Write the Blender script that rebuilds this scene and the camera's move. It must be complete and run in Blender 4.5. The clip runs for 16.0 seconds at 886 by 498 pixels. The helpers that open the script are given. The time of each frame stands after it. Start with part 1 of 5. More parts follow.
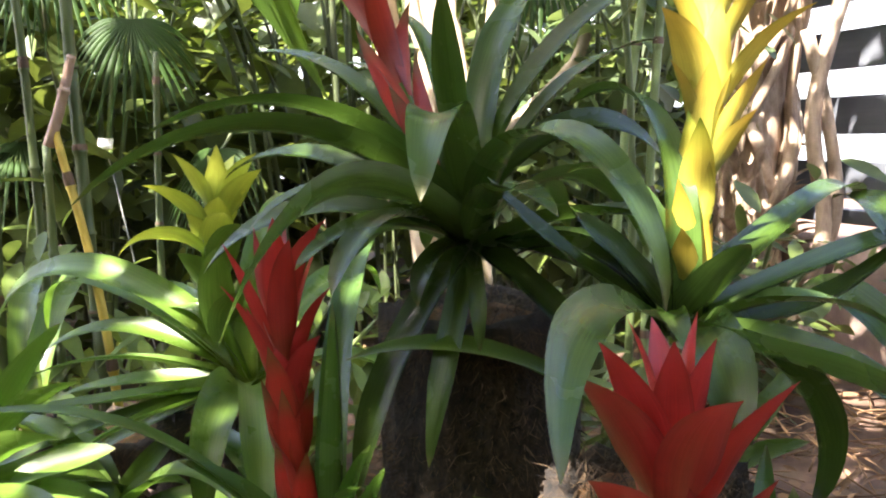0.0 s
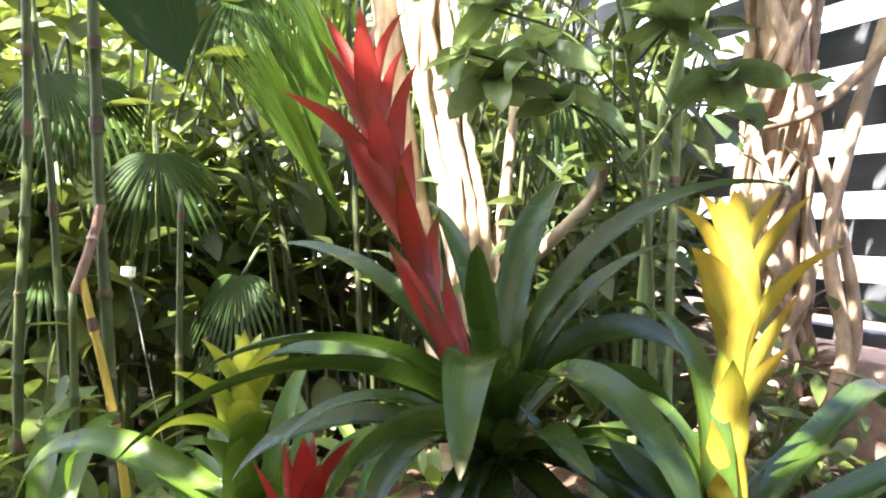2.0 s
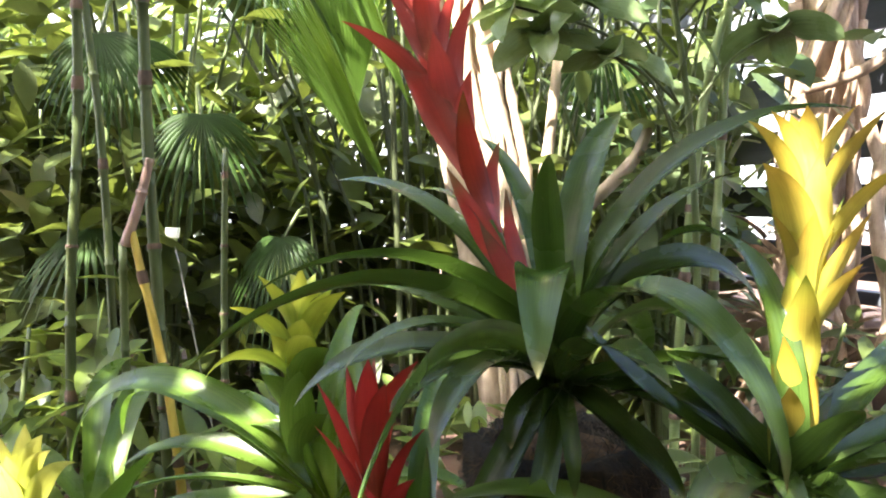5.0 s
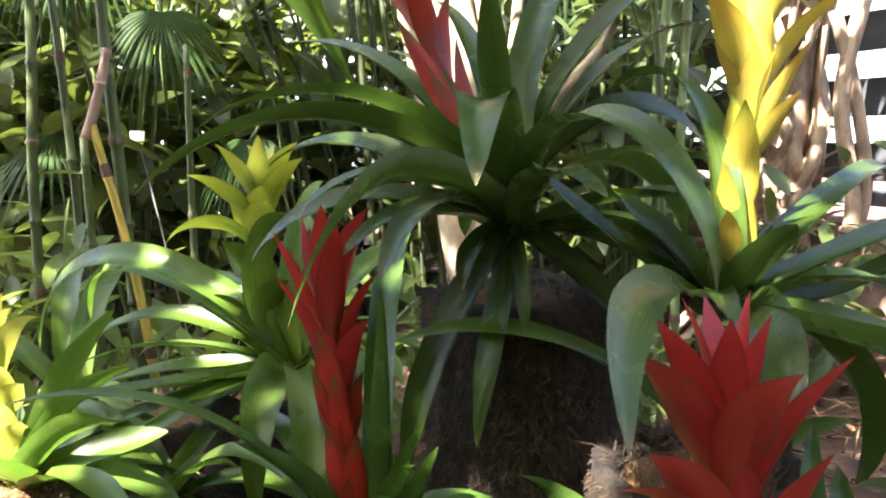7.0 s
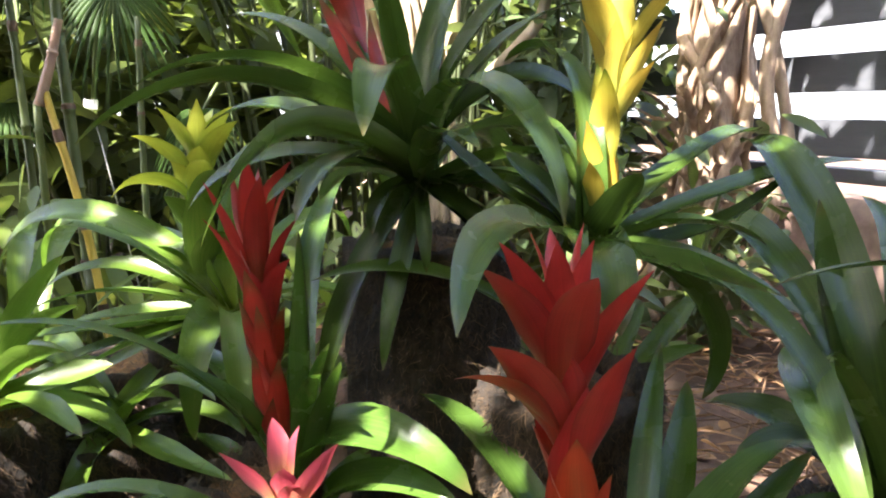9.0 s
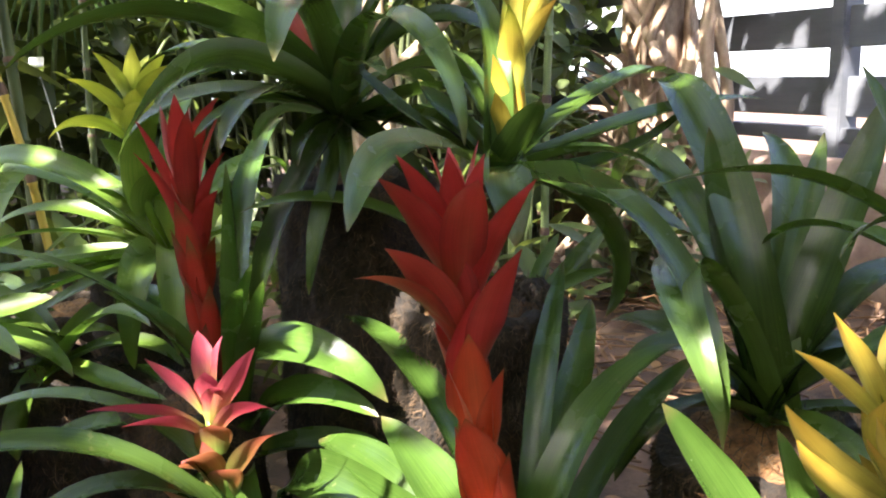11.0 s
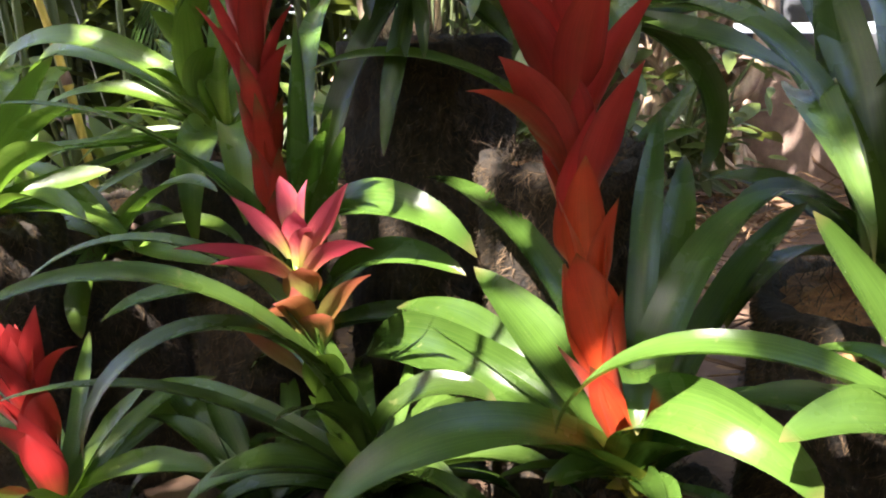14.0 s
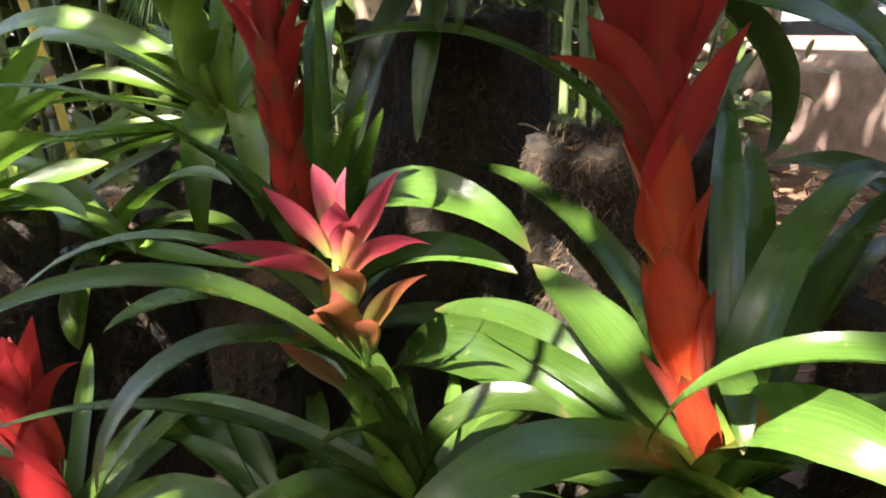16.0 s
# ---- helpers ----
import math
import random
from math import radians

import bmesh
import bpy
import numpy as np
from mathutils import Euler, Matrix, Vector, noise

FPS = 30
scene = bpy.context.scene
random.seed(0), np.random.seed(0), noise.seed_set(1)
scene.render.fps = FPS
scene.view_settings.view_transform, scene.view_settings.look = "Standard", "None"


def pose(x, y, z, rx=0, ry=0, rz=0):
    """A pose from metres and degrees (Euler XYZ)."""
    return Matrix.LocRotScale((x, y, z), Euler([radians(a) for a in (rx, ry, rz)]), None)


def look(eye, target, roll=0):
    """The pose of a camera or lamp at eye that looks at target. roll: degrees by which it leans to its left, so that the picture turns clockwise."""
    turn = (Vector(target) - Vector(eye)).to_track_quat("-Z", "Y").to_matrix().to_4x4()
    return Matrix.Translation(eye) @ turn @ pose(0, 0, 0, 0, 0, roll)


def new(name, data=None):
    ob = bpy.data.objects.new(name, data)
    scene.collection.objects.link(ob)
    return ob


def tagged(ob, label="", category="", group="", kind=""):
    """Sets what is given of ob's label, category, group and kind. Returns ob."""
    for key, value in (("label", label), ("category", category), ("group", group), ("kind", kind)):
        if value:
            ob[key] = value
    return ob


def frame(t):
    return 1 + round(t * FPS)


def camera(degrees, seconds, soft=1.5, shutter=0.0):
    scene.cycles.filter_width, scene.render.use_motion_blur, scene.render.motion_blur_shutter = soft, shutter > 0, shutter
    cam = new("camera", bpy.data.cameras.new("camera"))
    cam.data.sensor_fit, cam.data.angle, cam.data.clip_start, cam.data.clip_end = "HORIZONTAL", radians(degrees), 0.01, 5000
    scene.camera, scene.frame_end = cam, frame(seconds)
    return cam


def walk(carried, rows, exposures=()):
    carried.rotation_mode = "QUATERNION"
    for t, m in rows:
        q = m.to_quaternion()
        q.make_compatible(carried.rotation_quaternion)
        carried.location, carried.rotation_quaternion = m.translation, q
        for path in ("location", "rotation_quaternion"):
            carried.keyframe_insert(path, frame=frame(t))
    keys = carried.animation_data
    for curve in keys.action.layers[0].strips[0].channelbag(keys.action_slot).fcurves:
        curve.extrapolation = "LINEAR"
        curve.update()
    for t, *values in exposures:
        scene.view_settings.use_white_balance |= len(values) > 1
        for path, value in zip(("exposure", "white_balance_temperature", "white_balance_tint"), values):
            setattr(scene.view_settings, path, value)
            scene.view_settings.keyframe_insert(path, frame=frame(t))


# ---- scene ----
cam = camera(55.8, 16.0, soft=2.0)
METRES, EYE, TILT, LEAN, TURN = 1.0, 0.85, -8.0, 1.8, 0.0
ROWS = [
    (0.0, 0.0, 0.0, 0.0, 0.0, 0.0, 0.0),
    (0.5, -0.0057, 0.0124, 0.0438, 0.46, 1.2, 0.33),
    (1.0, -0.0045, 0.012, 0.085, 0.68, 2.6, 0.48),
    (1.5, -0.0136, 0.0014, 0.1217, 0.74, 4.05, 0.21),
    (2.0, -0.0214, -0.0146, 0.1493, 0.75, 5.36, -0.26),
    (2.5, -0.0222, -0.027, 0.1614, 1.0, 6.21, -0.46),
    (3.0, -0.0184, -0.0302, 0.1718, 1.26, 6.85, -0.05),
    (5.5, -0.0622, -0.0045, 0.0594, 2.83, 2.74, -0.53),
    (6.0, -0.0599, -0.0027, 0.0319, 2.7, 1.23, -0.24),
    (6.5, -0.0513, 0.0013, 0.0001, 2.25, -0.05, 0.33),
    (7.0, -0.0277, -0.0165, -0.0041, 1.31, -0.78, 0.64),
    (7.5, -0.0311, -0.0348, -0.0061, 0.49, -1.07, 0.24),
    (8.0, -0.0097, -0.077, -0.0062, -0.02, -1.33, 0.18),
    (8.5, 0.0076, -0.1113, -0.0159, -0.39, -1.65, 0.11),
    (9.0, 0.0422, -0.1485, -0.0374, -1.02, -2.34, 0.43),
    (9.5, 0.0926, -0.1748, -0.0568, -2.32, -3.11, 0.63),
    (12.0, 0.0996, -0.2234, -0.1051, -3.42, -5.14, 0.88),
    (12.5, 0.0751, -0.22, -0.1255, -2.72, -5.81, 0.84),
    (13.0, 0.0513, -0.1974, -0.1603, -2.52, -6.56, 0.96),
    (13.5, 0.0383, -0.1861, -0.1736, -2.63, -7.22, 1.35),
    (14.0, 0.0125, -0.1683, -0.2032, -2.56, -7.79, 1.53),
    (14.5, -0.0209, -0.1632, -0.2066, -2.38, -7.97, 1.66),
    (15.0, -0.0409, -0.1436, -0.2081, -2.82, -7.84, 2.24),
    (15.5, -0.0608, -0.1013, -0.213, -3.42, -7.83, 2.31),
    (16.0, -0.0546, -0.0657, -0.217, -4.2, -7.95, 2.14),
]
# one metre of the guess is one metre; the eye starts at chest height over the soil
walk(cam, [(t, pose(0, 0, EYE, TILT, LEAN, TURN) @ pose(METRES * x, METRES * y, METRES * z, 90 + pitch, roll, yaw)) for t, x, y, z, yaw, pitch, roll in ROWS],
     exposures=[(0.0, 4.03, 6430, 13), (3.0, 4.02, 6430, 13), (6.5, 4.0, 6430, 13), (9.5, 3.96, 6430, 13), (12.0, 3.88, 6500, 13), (16.0, 3.66, 6550, 13)])

# ---- light ----
SUN_AZ, SUN_EL = 232.0, 52.0   # the sun stands behind the viewer's left shoulder
sun_to = Vector((math.cos(radians(SUN_AZ)) * math.cos(radians(SUN_EL)), math.sin(radians(SUN_AZ)) * math.cos(radians(SUN_EL)), math.sin(radians(SUN_EL))))
sun_data = bpy.data.lights.new("sun", "SUN")
sun_data.energy, sun_data.angle, sun_data.color = 3.3, radians(0.55), (1.0, 0.95, 0.86)
sun = new("sun", sun_data)
sun.matrix_world = look(tuple(sun_to * 30), (0, 0, 0))
world = bpy.data.worlds.new("sky")
scene.world = world
world.use_nodes = True
_n = world.node_tree.nodes
_sky = _n.new("ShaderNodeTexSky")
_sky.sky_type, _sky.sun_disc = "NISHITA", False
_sky.air_density, _sky.dust_density = 0.7, 3.0   # a hazy, whitish sky
_sky.sun_elevation, _sky.sun_rotation = radians(SUN_EL), radians(90 - SUN_AZ)
_n["Background"].inputs["Strength"].default_value = 0.15
world.node_tree.links.new(_sky.outputs[0], _n["Background"].inputs["Color"])


# ---- materials ----
def shader(name):
    m = bpy.data.materials.new(name)
    m.use_nodes = True
    nt = m.node_tree
    return m, nt, nt.nodes["Principled BSDF"], nt.nodes["Material Output"]


def node(nt, kind, **inputs):
    n = nt.nodes.new(kind)
    for k, v in inputs.items():
        n.inputs[k.replace("_", " ")].default_value = v
    return n


def ramp(nt, stops, fac):
    r = nt.nodes.new("ShaderNodeValToRGB")
    while len(r.color_ramp.elements) < len(stops):
        r.color_ramp.elements.new(0.5)
    for e, (p, c) in zip(r.color_ramp.elements, stops):
        e.position, e.color = p, (*c, 1)
    nt.links.new(fac, r.inputs[0])
    return r


def mixed(nt, fac, a, b, blend="MIX"):
    m = nt.nodes.new("ShaderNodeMix")
    m.data_type, m.blend_type = "RGBA", blend
    for sock, v in ((m.inputs[0], fac), (m.inputs[6], a), (m.inputs[7], b)):
        if hasattr(v, "is_output"):
            nt.links.new(v, sock)
        else:
            sock.default_value = v if isinstance(v, float) else (*v, 1)
    return m.outputs[2]


def leaf_material(name, dark, light, rough=0.32, through_light=0.22, glow=(0.25, 0.45, 0.04), tipcol=None, spots=0.35, foot=None, gloss=0.36):
    """Waxy strap leaf: long veins along the blade, soft blotches, some light passing through."""
    m, nt, bsdf, out = shader(name)
    uv = node(nt, "ShaderNodeTexCoord")
    scale = node(nt, "ShaderNodeMapping")
    scale.inputs["Scale"].default_value = (52, 1.0, 1)
    nt.links.new(uv.outputs["UV"], scale.inputs["Vector"])
    info = node(nt, "ShaderNodeObjectInfo")
    vein = node(nt, "ShaderNodeTexNoise", Scale=1.0, Detail=3.0, Roughness=0.6)
    nt.links.new(scale.outputs[0], vein.inputs["Vector"])
    blot = node(nt, "ShaderNodeTexNoise", Scale=14.0, Detail=4.0)
    nt.links.new(uv.outputs["Object"], blot.inputs["Vector"])
    vc = ramp(nt, [(0.36, (0, 0, 0)), (0.64, (1, 1, 1))], vein.outputs["Fac"])
    a = mixed(nt, vc.outputs[0], dark, light)
    var = node(nt, "ShaderNodeHueSaturation")
    rnd = node(nt, "ShaderNodeMapRange", From_Min=0.0, From_Max=1.0, To_Min=0.65, To_Max=1.25)
    nt.links.new(info.outputs["Random"], rnd.inputs["Value"])
    nt.links.new(rnd.outputs[0], var.inputs["Value"])
    nt.links.new(a, var.inputs["Color"])
    bl = ramp(nt, [(0.3, (0.72, 0.72, 0.72)), (0.7, (1.2, 1.2, 1.1))], blot.outputs["Fac"])
    col = mixed(nt, 0.8, var.outputs[0], bl.outputs[0], "MULTIPLY")
    sep = node(nt, "ShaderNodeSeparateXYZ")
    nt.links.new(uv.outputs["UV"], sep.inputs[0])
    heel = ramp(nt, [(0.0, (1, 1, 1)), (0.22, (0, 0, 0))], sep.outputs["Y"])
    if foot:
        col = mixed(nt, heel.outputs[0], col, foot)
    if tipcol:
        tip = ramp(nt, [(0.93, (0, 0, 0)), (0.995, (1, 1, 1))], sep.outputs["Y"])
        col = mixed(nt, tip.outputs[0], col, tipcol)
    # small dry specks
    sp = node(nt, "ShaderNodeTexNoise", Scale=90.0, Detail=2.0)
    nt.links.new(uv.outputs["Object"], sp.inputs["Vector"])
    spr = ramp(nt, [(0.69, (0, 0, 0)), (0.76, (spots, spots, spots))], sp.outputs["Fac"])
    col = mixed(nt, spr.outputs[0], col, (0.16, 0.15, 0.06))
    nt.links.new(col, bsdf.inputs["Base Color"])
    rr = node(nt, "ShaderNodeMapRange", From_Min=0.3, From_Max=0.7, To_Min=rough - 0.1, To_Max=rough + 0.1)
    nt.links.new(blot.outputs["Fac"], rr.inputs["Value"])
    nt.links.new(rr.outputs[0], bsdf.inputs["Roughness"])
    bump = node(nt, "ShaderNodeBump", Strength=0.22, Distance=0.002)
    nt.links.new(vein.outputs["Fac"], bump.inputs["Height"])
    nt.links.new(bump.outputs[0], bsdf.inputs["Normal"])
    bsdf.inputs["Specular IOR Level"].default_value = gloss
    tr = node(nt, "ShaderNodeBsdfTranslucent")
    tcol = mixed(nt, 0.55, col, glow)
    nt.links.new(tcol, tr.inputs["Color"])
    mx = node(nt, "ShaderNodeMixShader", Fac=through_light)
    nt.links.new(bsdf.outputs[0], mx.inputs[1])
    nt.links.new(tr.outputs[0], mx.inputs[2])
    nt.links.new(mx.outputs[0], out.inputs["Surface"])
    return m


def bract_material(name, stops, glow, through_light=0.3, rough=0.4):
    """Coloured bract: pigment runs from its foot to its tip, with fine long streaks."""
    m, nt, bsdf, out = shader(name)
    uv = node(nt, "ShaderNodeTexCoord")
    sep = node(nt, "ShaderNodeSeparateXYZ")
    nt.links.new(uv.outputs["UV"], sep.inputs[0])
    wob = node(nt, "ShaderNodeTexNoise", Scale=30.0, Detail=2.0)
    nt.links.new(uv.outputs["Object"], wob.inputs["Vector"])
    add = node(nt, "ShaderNodeMath")
    add.operation = "MULTIPLY_ADD"
    nt.links.new(wob.outputs["Fac"], add.inputs[0])
    add.inputs[1].default_value = 0.14
    sub = node(nt, "ShaderNodeMath")
    sub.operation = "SUBTRACT"
    nt.links.new(sep.outputs["Y"], sub.inputs[0])
    sub.inputs[1].default_value = 0.15
    nt.links.new(sub.outputs[0], add.inputs[2])
    base = ramp(nt, stops, add.outputs[0])
    scale = node(nt, "ShaderNodeMapping")
    scale.inputs["Scale"].default_value = (22, 1.2, 1)
    nt.links.new(uv.outputs["UV"], scale.inputs["Vector"])
    vein = node(nt, "ShaderNodeTexNoise", Scale=1.0, Detail=3.0)
    nt.links.new(scale.outputs[0], vein.inputs["Vector"])
    vr = ramp(nt, [(0.3, (0.78, 0.74, 0.74)), (0.7, (1.15, 1.15, 1.15))], vein.outputs["Fac"])
    col = mixed(nt, 0.8, base.outputs[0], vr.outputs[0], "MULTIPLY")
    patch = ramp(nt, [(0.35, (0.8, 0.8, 0.8)), (0.65, (1.12, 1.12, 1.12))], wob.outputs["Fac"])
    col = mixed(nt, 0.7, col, patch.outputs[0], "MULTIPLY")
    rim = ramp(nt, [(0.0, (0.62, 0.66, 0.6)), (0.14, (0.95, 0.96, 0.95)), (0.5, (1.06, 1.06, 1.06)), (0.86, (0.95, 0.96, 0.95)), (1.0, (0.62, 0.66, 0.6))], sep.outputs["X"])
    col = mixed(nt, 0.9, col, rim.outputs[0], "MULTIPLY")
    info = node(nt, "ShaderNodeObjectInfo")
    tone = node(nt, "ShaderNodeHueSaturation")
    rnd = node(nt, "ShaderNodeMapRange", From_Min=0.0, From_Max=1.0, To_Min=0.72, To_Max=1.3)
    nt.links.new(info.outputs["Random"], rnd.inputs["Value"])
    nt.links.new(rnd.outputs[0], tone.inputs["Value"])
    nt.links.new(col, tone.inputs["Color"])
    col = tone.outputs[0]
    nt.links.new(col, bsdf.inputs["Base Color"])
    bsdf.inputs["Roughness"].default_value = rough
    bsdf.inputs["Sheen Weight"].default_value = 0.06
    bsdf.inputs["Sheen Roughness"].default_value = 0.4
    bump = node(nt, "ShaderNodeBump", Strength=0.2, Distance=0.0015)
    nt.links.new(vein.outputs["Fac"], bump.inputs["Height"])
    nt.links.new(bump.outputs[0], bsdf.inputs["Normal"])
    tr = node(nt, "ShaderNodeBsdfTranslucent")
    nt.links.new(mixed(nt, 0.4, col, glow), tr.inputs["Color"])
    mx = node(nt, "ShaderNodeMixShader", Fac=through_light)
    nt.links.new(bsdf.outputs[0], mx.inputs[1])
    nt.links.new(tr.outputs[0], mx.inputs[2])
    nt.links.new(mx.outputs[0], out.inputs["Surface"])
    return m


def rough_material(name, a, b, scale=12.0, rough=0.85, bump=0.5, stretch=(1, 1, 1), detail=8.0, distance=0.01, third=None):
    """Bark, fibre, soil, concrete: two colours in coarse and fine noise with relief."""
    m, nt, bsdf, out = shader(name)
    tc = node(nt, "ShaderNodeTexCoord")
    mp = node(nt, "ShaderNodeMapping")
    mp.inputs["Scale"].default_value = stretch
    nt.links.new(tc.outputs["Object"], mp.inputs["Vector"])
    n1 = node(nt, "ShaderNodeTexNoise", Scale=scale, Detail=detail, Roughness=0.65)
    n2 = node(nt, "ShaderNodeTexNoise", Scale=scale * 0.17, Detail=3.0)
    for n in (n1, n2):
        nt.links.new(mp.outputs[0], n.inputs["Vector"])
    c = ramp(nt, [(0.32, a), (0.68, b)], n1.outputs["Fac"])
    big = ramp(nt, [(0.3, (0.65, 0.65, 0.65)), (0.7, (1.2, 1.2, 1.2))], n2.outputs["Fac"])
    col = mixed(nt, 0.85, c.outputs[0], big.outputs[0], "MULTIPLY")
    if third:
        n3 = node(nt, "ShaderNodeTexNoise", Scale=scale * 0.5, Detail=5.0)
        nt.links.new(mp.outputs[0], n3.inputs["Vector"])
        f = ramp(nt, [(0.55, (0, 0, 0)), (0.66, (1, 1, 1))], n3.outputs["Fac"])
        col = mixed(nt, f.outputs[0], col, third)
    info = node(nt, "ShaderNodeObjectInfo")
    var = node(nt, "ShaderNodeHueSaturation")
    rnd = node(nt, "ShaderNodeMapRange", From_Min=0.0, From_Max=1.0, To_Min=0.8, To_Max=1.2)
    nt.links.new(info.outputs["Random"], rnd.inputs["Value"])
    nt.links.new(rnd.outputs[0], var.inputs["Value"])
    nt.links.new(col, var.inputs["Color"])
    nt.links.new(var.outputs[0], bsdf.inputs["Base Color"])
    bsdf.inputs["Roughness"].default_value = rough
    bp = node(nt, "ShaderNodeBump", Strength=bump, Distance=distance)
    nt.links.new(n1.outputs["Fac"], bp.inputs["Height"])
    nt.links.new(bp.outputs[0], bsdf.inputs["Normal"])
    return m


def foliage_material(name, dark, light, glow, through_light=0.35, rough=0.45):
    """Loose leaves: each island has a tone of its own, and light passes through."""
    m, nt, bsdf, out = shader(name)
    geo = node(nt, "ShaderNodeNewGeometry")
    tc = node(nt, "ShaderNodeTexCoord")
    c = ramp(nt, [(0.0, dark), (1.0, light)], geo.outputs["Random Per Island"])
    n1 = node(nt, "ShaderNodeTexNoise", Scale=40.0, Detail=3.0)
    nt.links.new(tc.outputs["Object"], n1.inputs["Vector"])
    f = ramp(nt, [(0.3, (0.75, 0.75, 0.75)), (0.7, (1.15, 1.15, 1.15))], n1.outputs["Fac"])
    col = mixed(nt, 0.8, c.outputs[0], f.outputs[0], "MULTIPLY")
    nt.links.new(col, bsdf.inputs["Base Color"])
    bsdf.inputs["Roughness"].default_value = rough
    tr = node(nt, "ShaderNodeBsdfTranslucent")
    nt.links.new(mixed(nt, 0.5, col, glow), tr.inputs["Color"])
    mx = node(nt, "ShaderNodeMixShader", Fac=through_light)
    nt.links.new(bsdf.outputs[0], mx.inputs[1])
    nt.links.new(tr.outputs[0], mx.inputs[2])
    nt.links.new(mx.outputs[0], out.inputs["Surface"])
    return m


# leaf tones: partly the plants' own, partly sun and shade put into colour
M_DARK = leaf_material("dark_strap_leaf", (0.027, 0.052, 0.009), (0.054, 0.092, 0.018), 0.23, 0.15, (0.14, 0.26, 0.03), (0.10, 0.09, 0.03))
M_MID = leaf_material("mid_strap_leaf", (0.033, 0.071, 0.012), (0.062, 0.112, 0.020), 0.24, 0.17, (0.15, 0.33, 0.03), (0.10, 0.09, 0.03), foot=(0.34, 0.33, 0.05))
M_LIGHT = leaf_material("light_strap_leaf", (0.053, 0.10, 0.014), (0.098, 0.158, 0.025), 0.32, 0.22, (0.24, 0.46, 0.04), (0.12, 0.11, 0.03), foot=(0.22, 0.28, 0.05))
M_STEMGREEN = leaf_material("flower_stalk", (0.10, 0.20, 0.02), (0.18, 0.28, 0.04), 0.4, 0.1)
M_RED = bract_material("red_bract", [(0.0, (0.24, 0.05, 0.016)), (0.25, (0.33, 0.02, 0.018)), (0.75, (0.34, 0.02, 0.024)), (0.88, (0.34, 0.035, 0.04)), (0.94, (0.2, 0.035, 0.03)), (1.0, (0.07, 0.035, 0.02))], (0.6, 0.05, 0.02))
M_ORANGE = bract_material("orange_red_bract", [(0.0, (0.40, 0.13, 0.02)), (0.10, (0.41, 0.052, 0.013)), (0.8, (0.35, 0.027, 0.012)), (0.9, (0.14, 0.05, 0.014)), (1.0, (0.05, 0.045, 0.012))], (0.8, 0.12, 0.02))
M_CORAL = bract_material("coral_bract", [(0.0, (0.32, 0.06, 0.025)), (0.5, (0.46, 0.045, 0.038)), (1.0, (0.48, 0.07, 0.055))], (0.8, 0.12, 0.06))
M_OLIVE = bract_material("olive_tipped_bract", [(0.0, (0.30, 0.035, 0.016)), (0.6, (0.34, 0.022, 0.016)), (0.78, (0.13, 0.06, 0.02)), (1.0, (0.045, 0.07, 0.02))], (0.7, 0.08, 0.02))
M_YELLOW = bract_material("yellow_bract", [(0.0, (0.22, 0.27, 0.045)), (0.25, (0.36, 0.33, 0.05)), (0.55, (0.43, 0.33, 0.045)), (0.84, (0.45, 0.27, 0.03)), (0.95, (0.40, 0.25, 0.03)), (1.0, (0.22, 0.25, 0.04))], (0.75, 0.6, 0.1))
M_YGREEN = bract_material("green_tipped_yellow_bract", [(0.0, (0.36, 0.37, 0.05)), (0.5, (0.5, 0.40, 0.06)), (0.8, (0.45, 0.45, 0.06)), (0.9, (0.06, 0.17, 0.02)), (1.0, (0.04, 0.12, 0.02))], (0.9, 0.75, 0.03))
M_PALE = bract_material("pale_yellow_bract", [(0.0, (0.24, 0.34, 0.04)), (0.4, (0.42, 0.44, 0.06)), (1.0, (0.66, 0.60, 0.16))], (0.8, 0.75, 0.15))
M_LIME = bract_material("lime_bract", [(0.0, (0.20, 0.32, 0.04)), (0.4, (0.42, 0.47, 0.055)), (0.9, (0.52, 0.51, 0.07)), (1.0, (0.40, 0.40, 0.06))], (0.75, 0.8, 0.05))
M_PINK = bract_material("pink_bract", [(0.0, (0.36, 0.34, 0.08)), (0.14, (0.38, 0.16, 0.085)), (0.34, (0.31, 0.05, 0.062)), (0.6, (0.29, 0.035, 0.058)), (0.93, (0.29, 0.055, 0.075)), (1.0, (0.2, 0.09, 0.06))], (0.62, 0.05, 0.1))
M_PINKGREEN = bract_material("pink_green_bract", [(0.0, (0.12, 0.2, 0.03)), (0.45, (0.19, 0.14, 0.04)), (0.8, (0.28, 0.07, 0.05)), (1.0, (0.3, 0.05, 0.06))], (0.8, 0.2, 0.1))
M_FIBRE = rough_material("tree_fern_fibre", (0.003, 0.002, 0.0015), (0.050, 0.030, 0.015), 95, 0.95, 1.0, (1, 1, 0.75), distance=0.02)
M_COIR = rough_material("coir", (0.09, 0.042, 0.018), (0.30, 0.15, 0.06), 70, 0.95, 0.9)
M_STRAND = foliage_material("fibre_strand", (0.006, 0.004, 0.003), (0.12, 0.074, 0.038), (0.2, 0.12, 0.05), 0.05, 0.9)
M_SOIL = rough_material("soil", (0.035, 0.02, 0.013), (0.13, 0.07, 0.042), 14, 0.95, 0.7, detail=10, third=(0.12, 0.075, 0.045))
M_BARK = rough_material("pale_bark", (0.27, 0.19, 0.12), (0.58, 0.47, 0.33), 22, 0.85, 0.6, (1, 1, 0.3))
